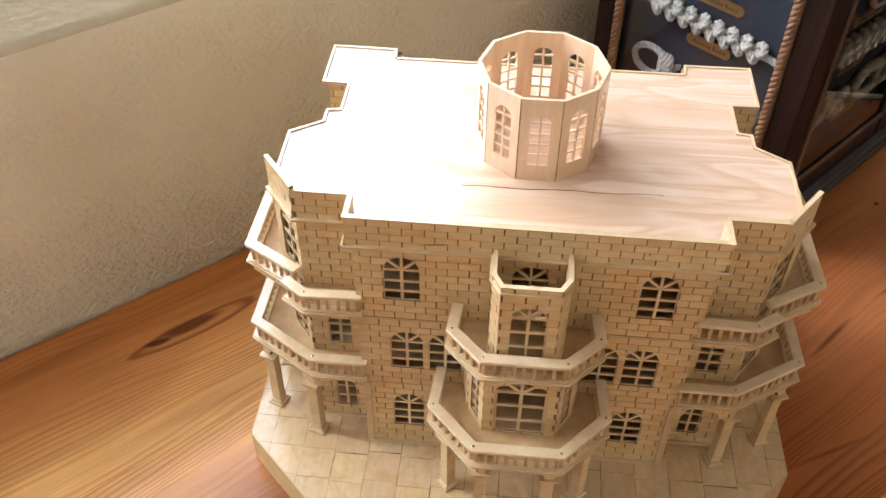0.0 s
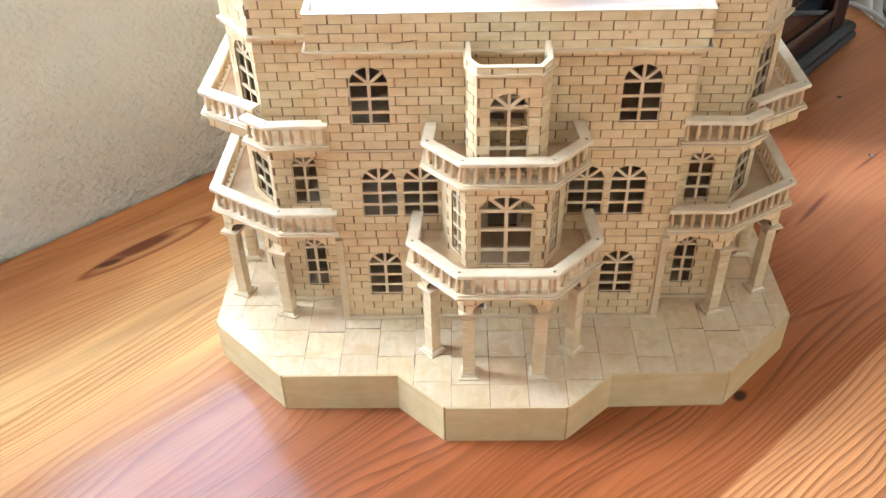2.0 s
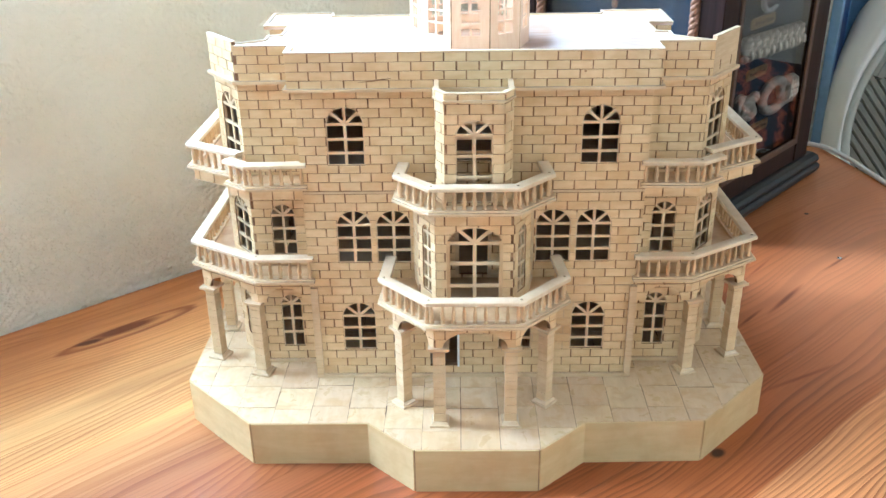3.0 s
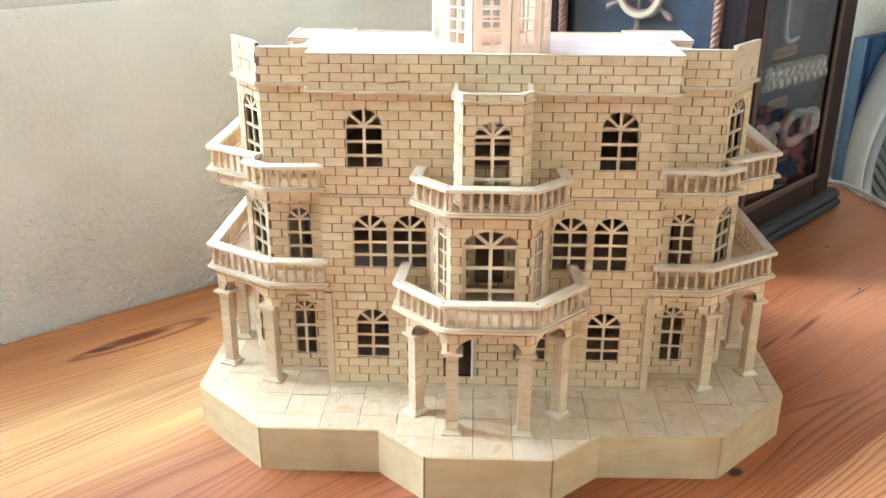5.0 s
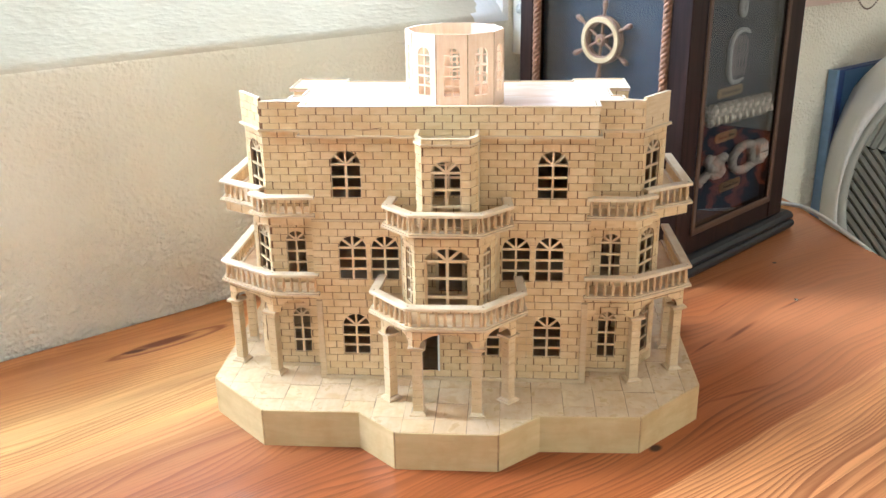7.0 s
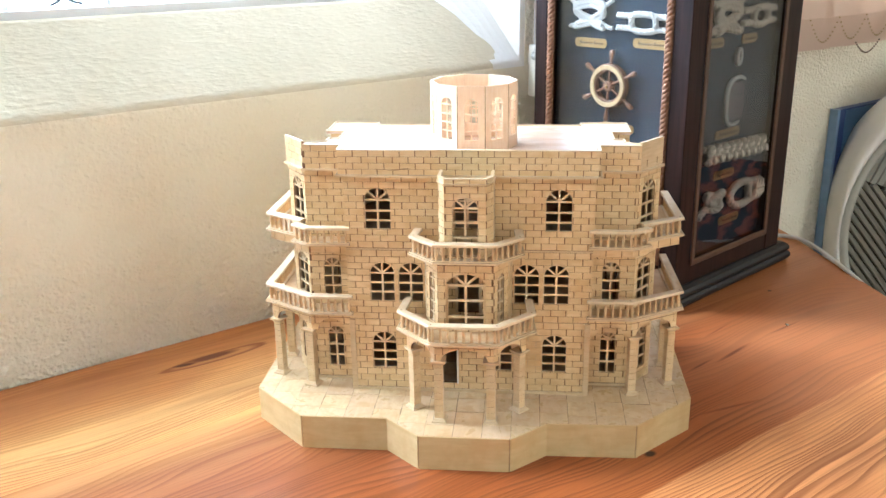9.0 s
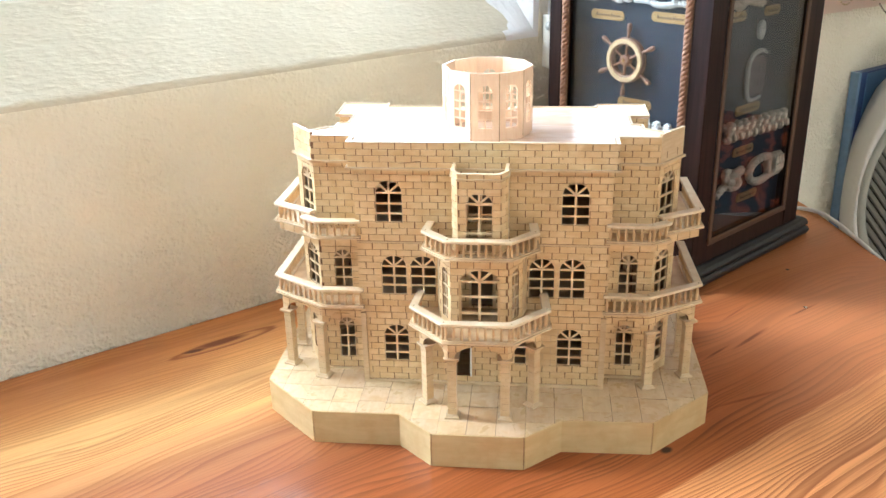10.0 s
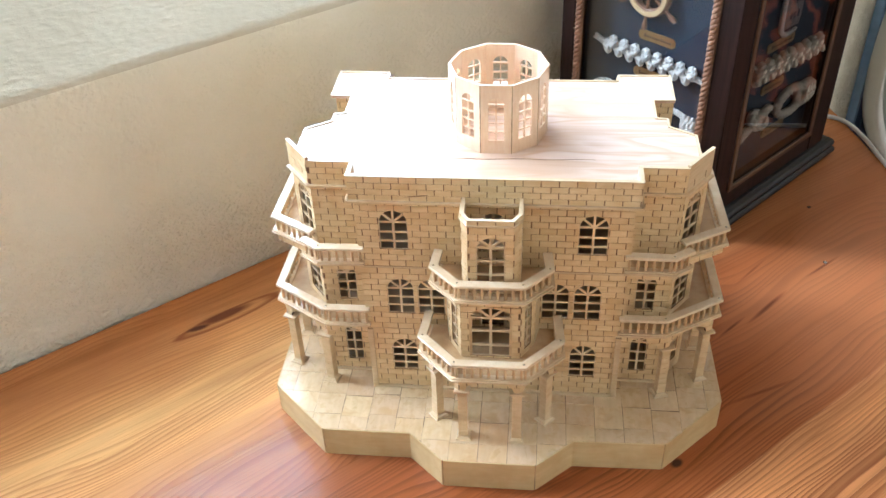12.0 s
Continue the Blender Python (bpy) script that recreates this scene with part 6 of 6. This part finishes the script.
# ---- a divan beyond the table's end, which shows in the cabinet's glass ----
def mat_throw():
    k = Mat("red_black_throw")
    v = k.mapped(rot=(0, 0, radians(-20)))
    n = k.noise(k.mapped(scale=(2.2, 7, 1), src=v), 2.2, 3.0, 0.55)
    sep = k.node("ShaderNodeSeparateXYZ")
    k.link(v, sep.inputs[0])
    band = k.math("FRACT", k.math("MULTIPLY_ADD", n, 2.4, k.math("MULTIPLY", sep.outputs[1], 13.0)))
    weave = k.noise(k.coord, 260.0, 2.0, 0.5)
    col = k.ramp(band, [(0.0, (0.012, 0.010, 0.012)), (0.40, (0.03, 0.012, 0.012)), (0.54, (0.58, 0.115, 0.04)), (0.72, (0.82, 0.22, 0.075)), (0.88, (0.30, 0.06, 0.025)), (1.0, (0.012, 0.010, 0.012))])
    k.colour(k.mix(k.math("MULTIPLY", weave, 0.35), col, (0.04, 0.012, 0.01)))
    k.bump(weave, 0.4, 0.002)
    k.set(Roughness=0.9)
    return k.m


M_THROW = mat_throw()
M_DIVAN = plain("dark_brown_upholstery", (0.06, 0.03, 0.02), 0.85, vary=0.25, scale=80, bump=0.2)


def room_block(bm, a0, a1, b0, b1, z0, z1):
    prism(bm, [tuple(room(a, b, 0).xy) for a, b in ((a0, b0), (a1, b0), (a1, b1), (a0, b1))], z0, z1)


def build_divan():
    d = thing("divan", room(2.27, 1.5, FLOOR_Z), "low dark brown upholstered divan under a striped throw", "divan")
    bm = bmesh.new()
    room_block(bm, 1.62, 2.94, 0.60, 2.40, FLOOR_Z + 0.06, FLOOR_Z + 0.22)
    bevelled(bm, 0.015, 2)
    part("base", bm, M_DIVAN, d)
    bm = bmesh.new()
    room_block(bm, 1.60, 2.96, 0.58, 2.42, FLOOR_Z + 0.222, FLOOR_Z + 0.390)
    bevelled(bm, 0.05, 3)
    part("mattress", bm, M_DIVAN, d)
    for a, b in ((1.68, 0.66), (2.88, 0.66), (1.68, 2.34), (2.88, 2.34)):
        bm = bmesh.new()
        p = room(a, b, 0)
        lathe(bm, [(0.018, 0.0), (0.026, 0.062)], 10, (p.x, p.y, FLOOR_Z))
        part("foot", bm, M_MAHOG, d)
    # the throw lies over the mattress and hangs down its near side
    bm = bmesh.new()
    na, nb = 28, 36
    grid = []
    for i in range(na + 1):
        row = []
        for j in range(nb + 1):
            a, b = 1.56 + 1.39 * i / na, 0.66 + 1.66 * j / nb
            z = FLOOR_Z + 0.398 + 0.006 * math.sin(a * 9 + b * 4) * math.cos(b * 7)
            if a < 1.66:
                z -= 0.14 * ((1.66 - a) / 0.10) ** 2
            row.append(bm.verts.new(room(a, b, z)))
        grid.append(row)
    for i in range(na):
        for j in range(nb):
            bm.faces.new((grid[i][j], grid[i + 1][j], grid[i + 1][j + 1], grid[i][j + 1]))
    ext = bmesh.ops.extrude_face_region(bm, geom=list(bm.faces))
    bmesh.ops.translate(bm, verts=[g for g in ext["geom"] if isinstance(g, bmesh.types.BMVert)], vec=(0, 0, 0.006))
    tagged(part("throw", bm, M_THROW, smooth=True), "red and black striped woven throw lying over the divan", "throw")


build_divan()
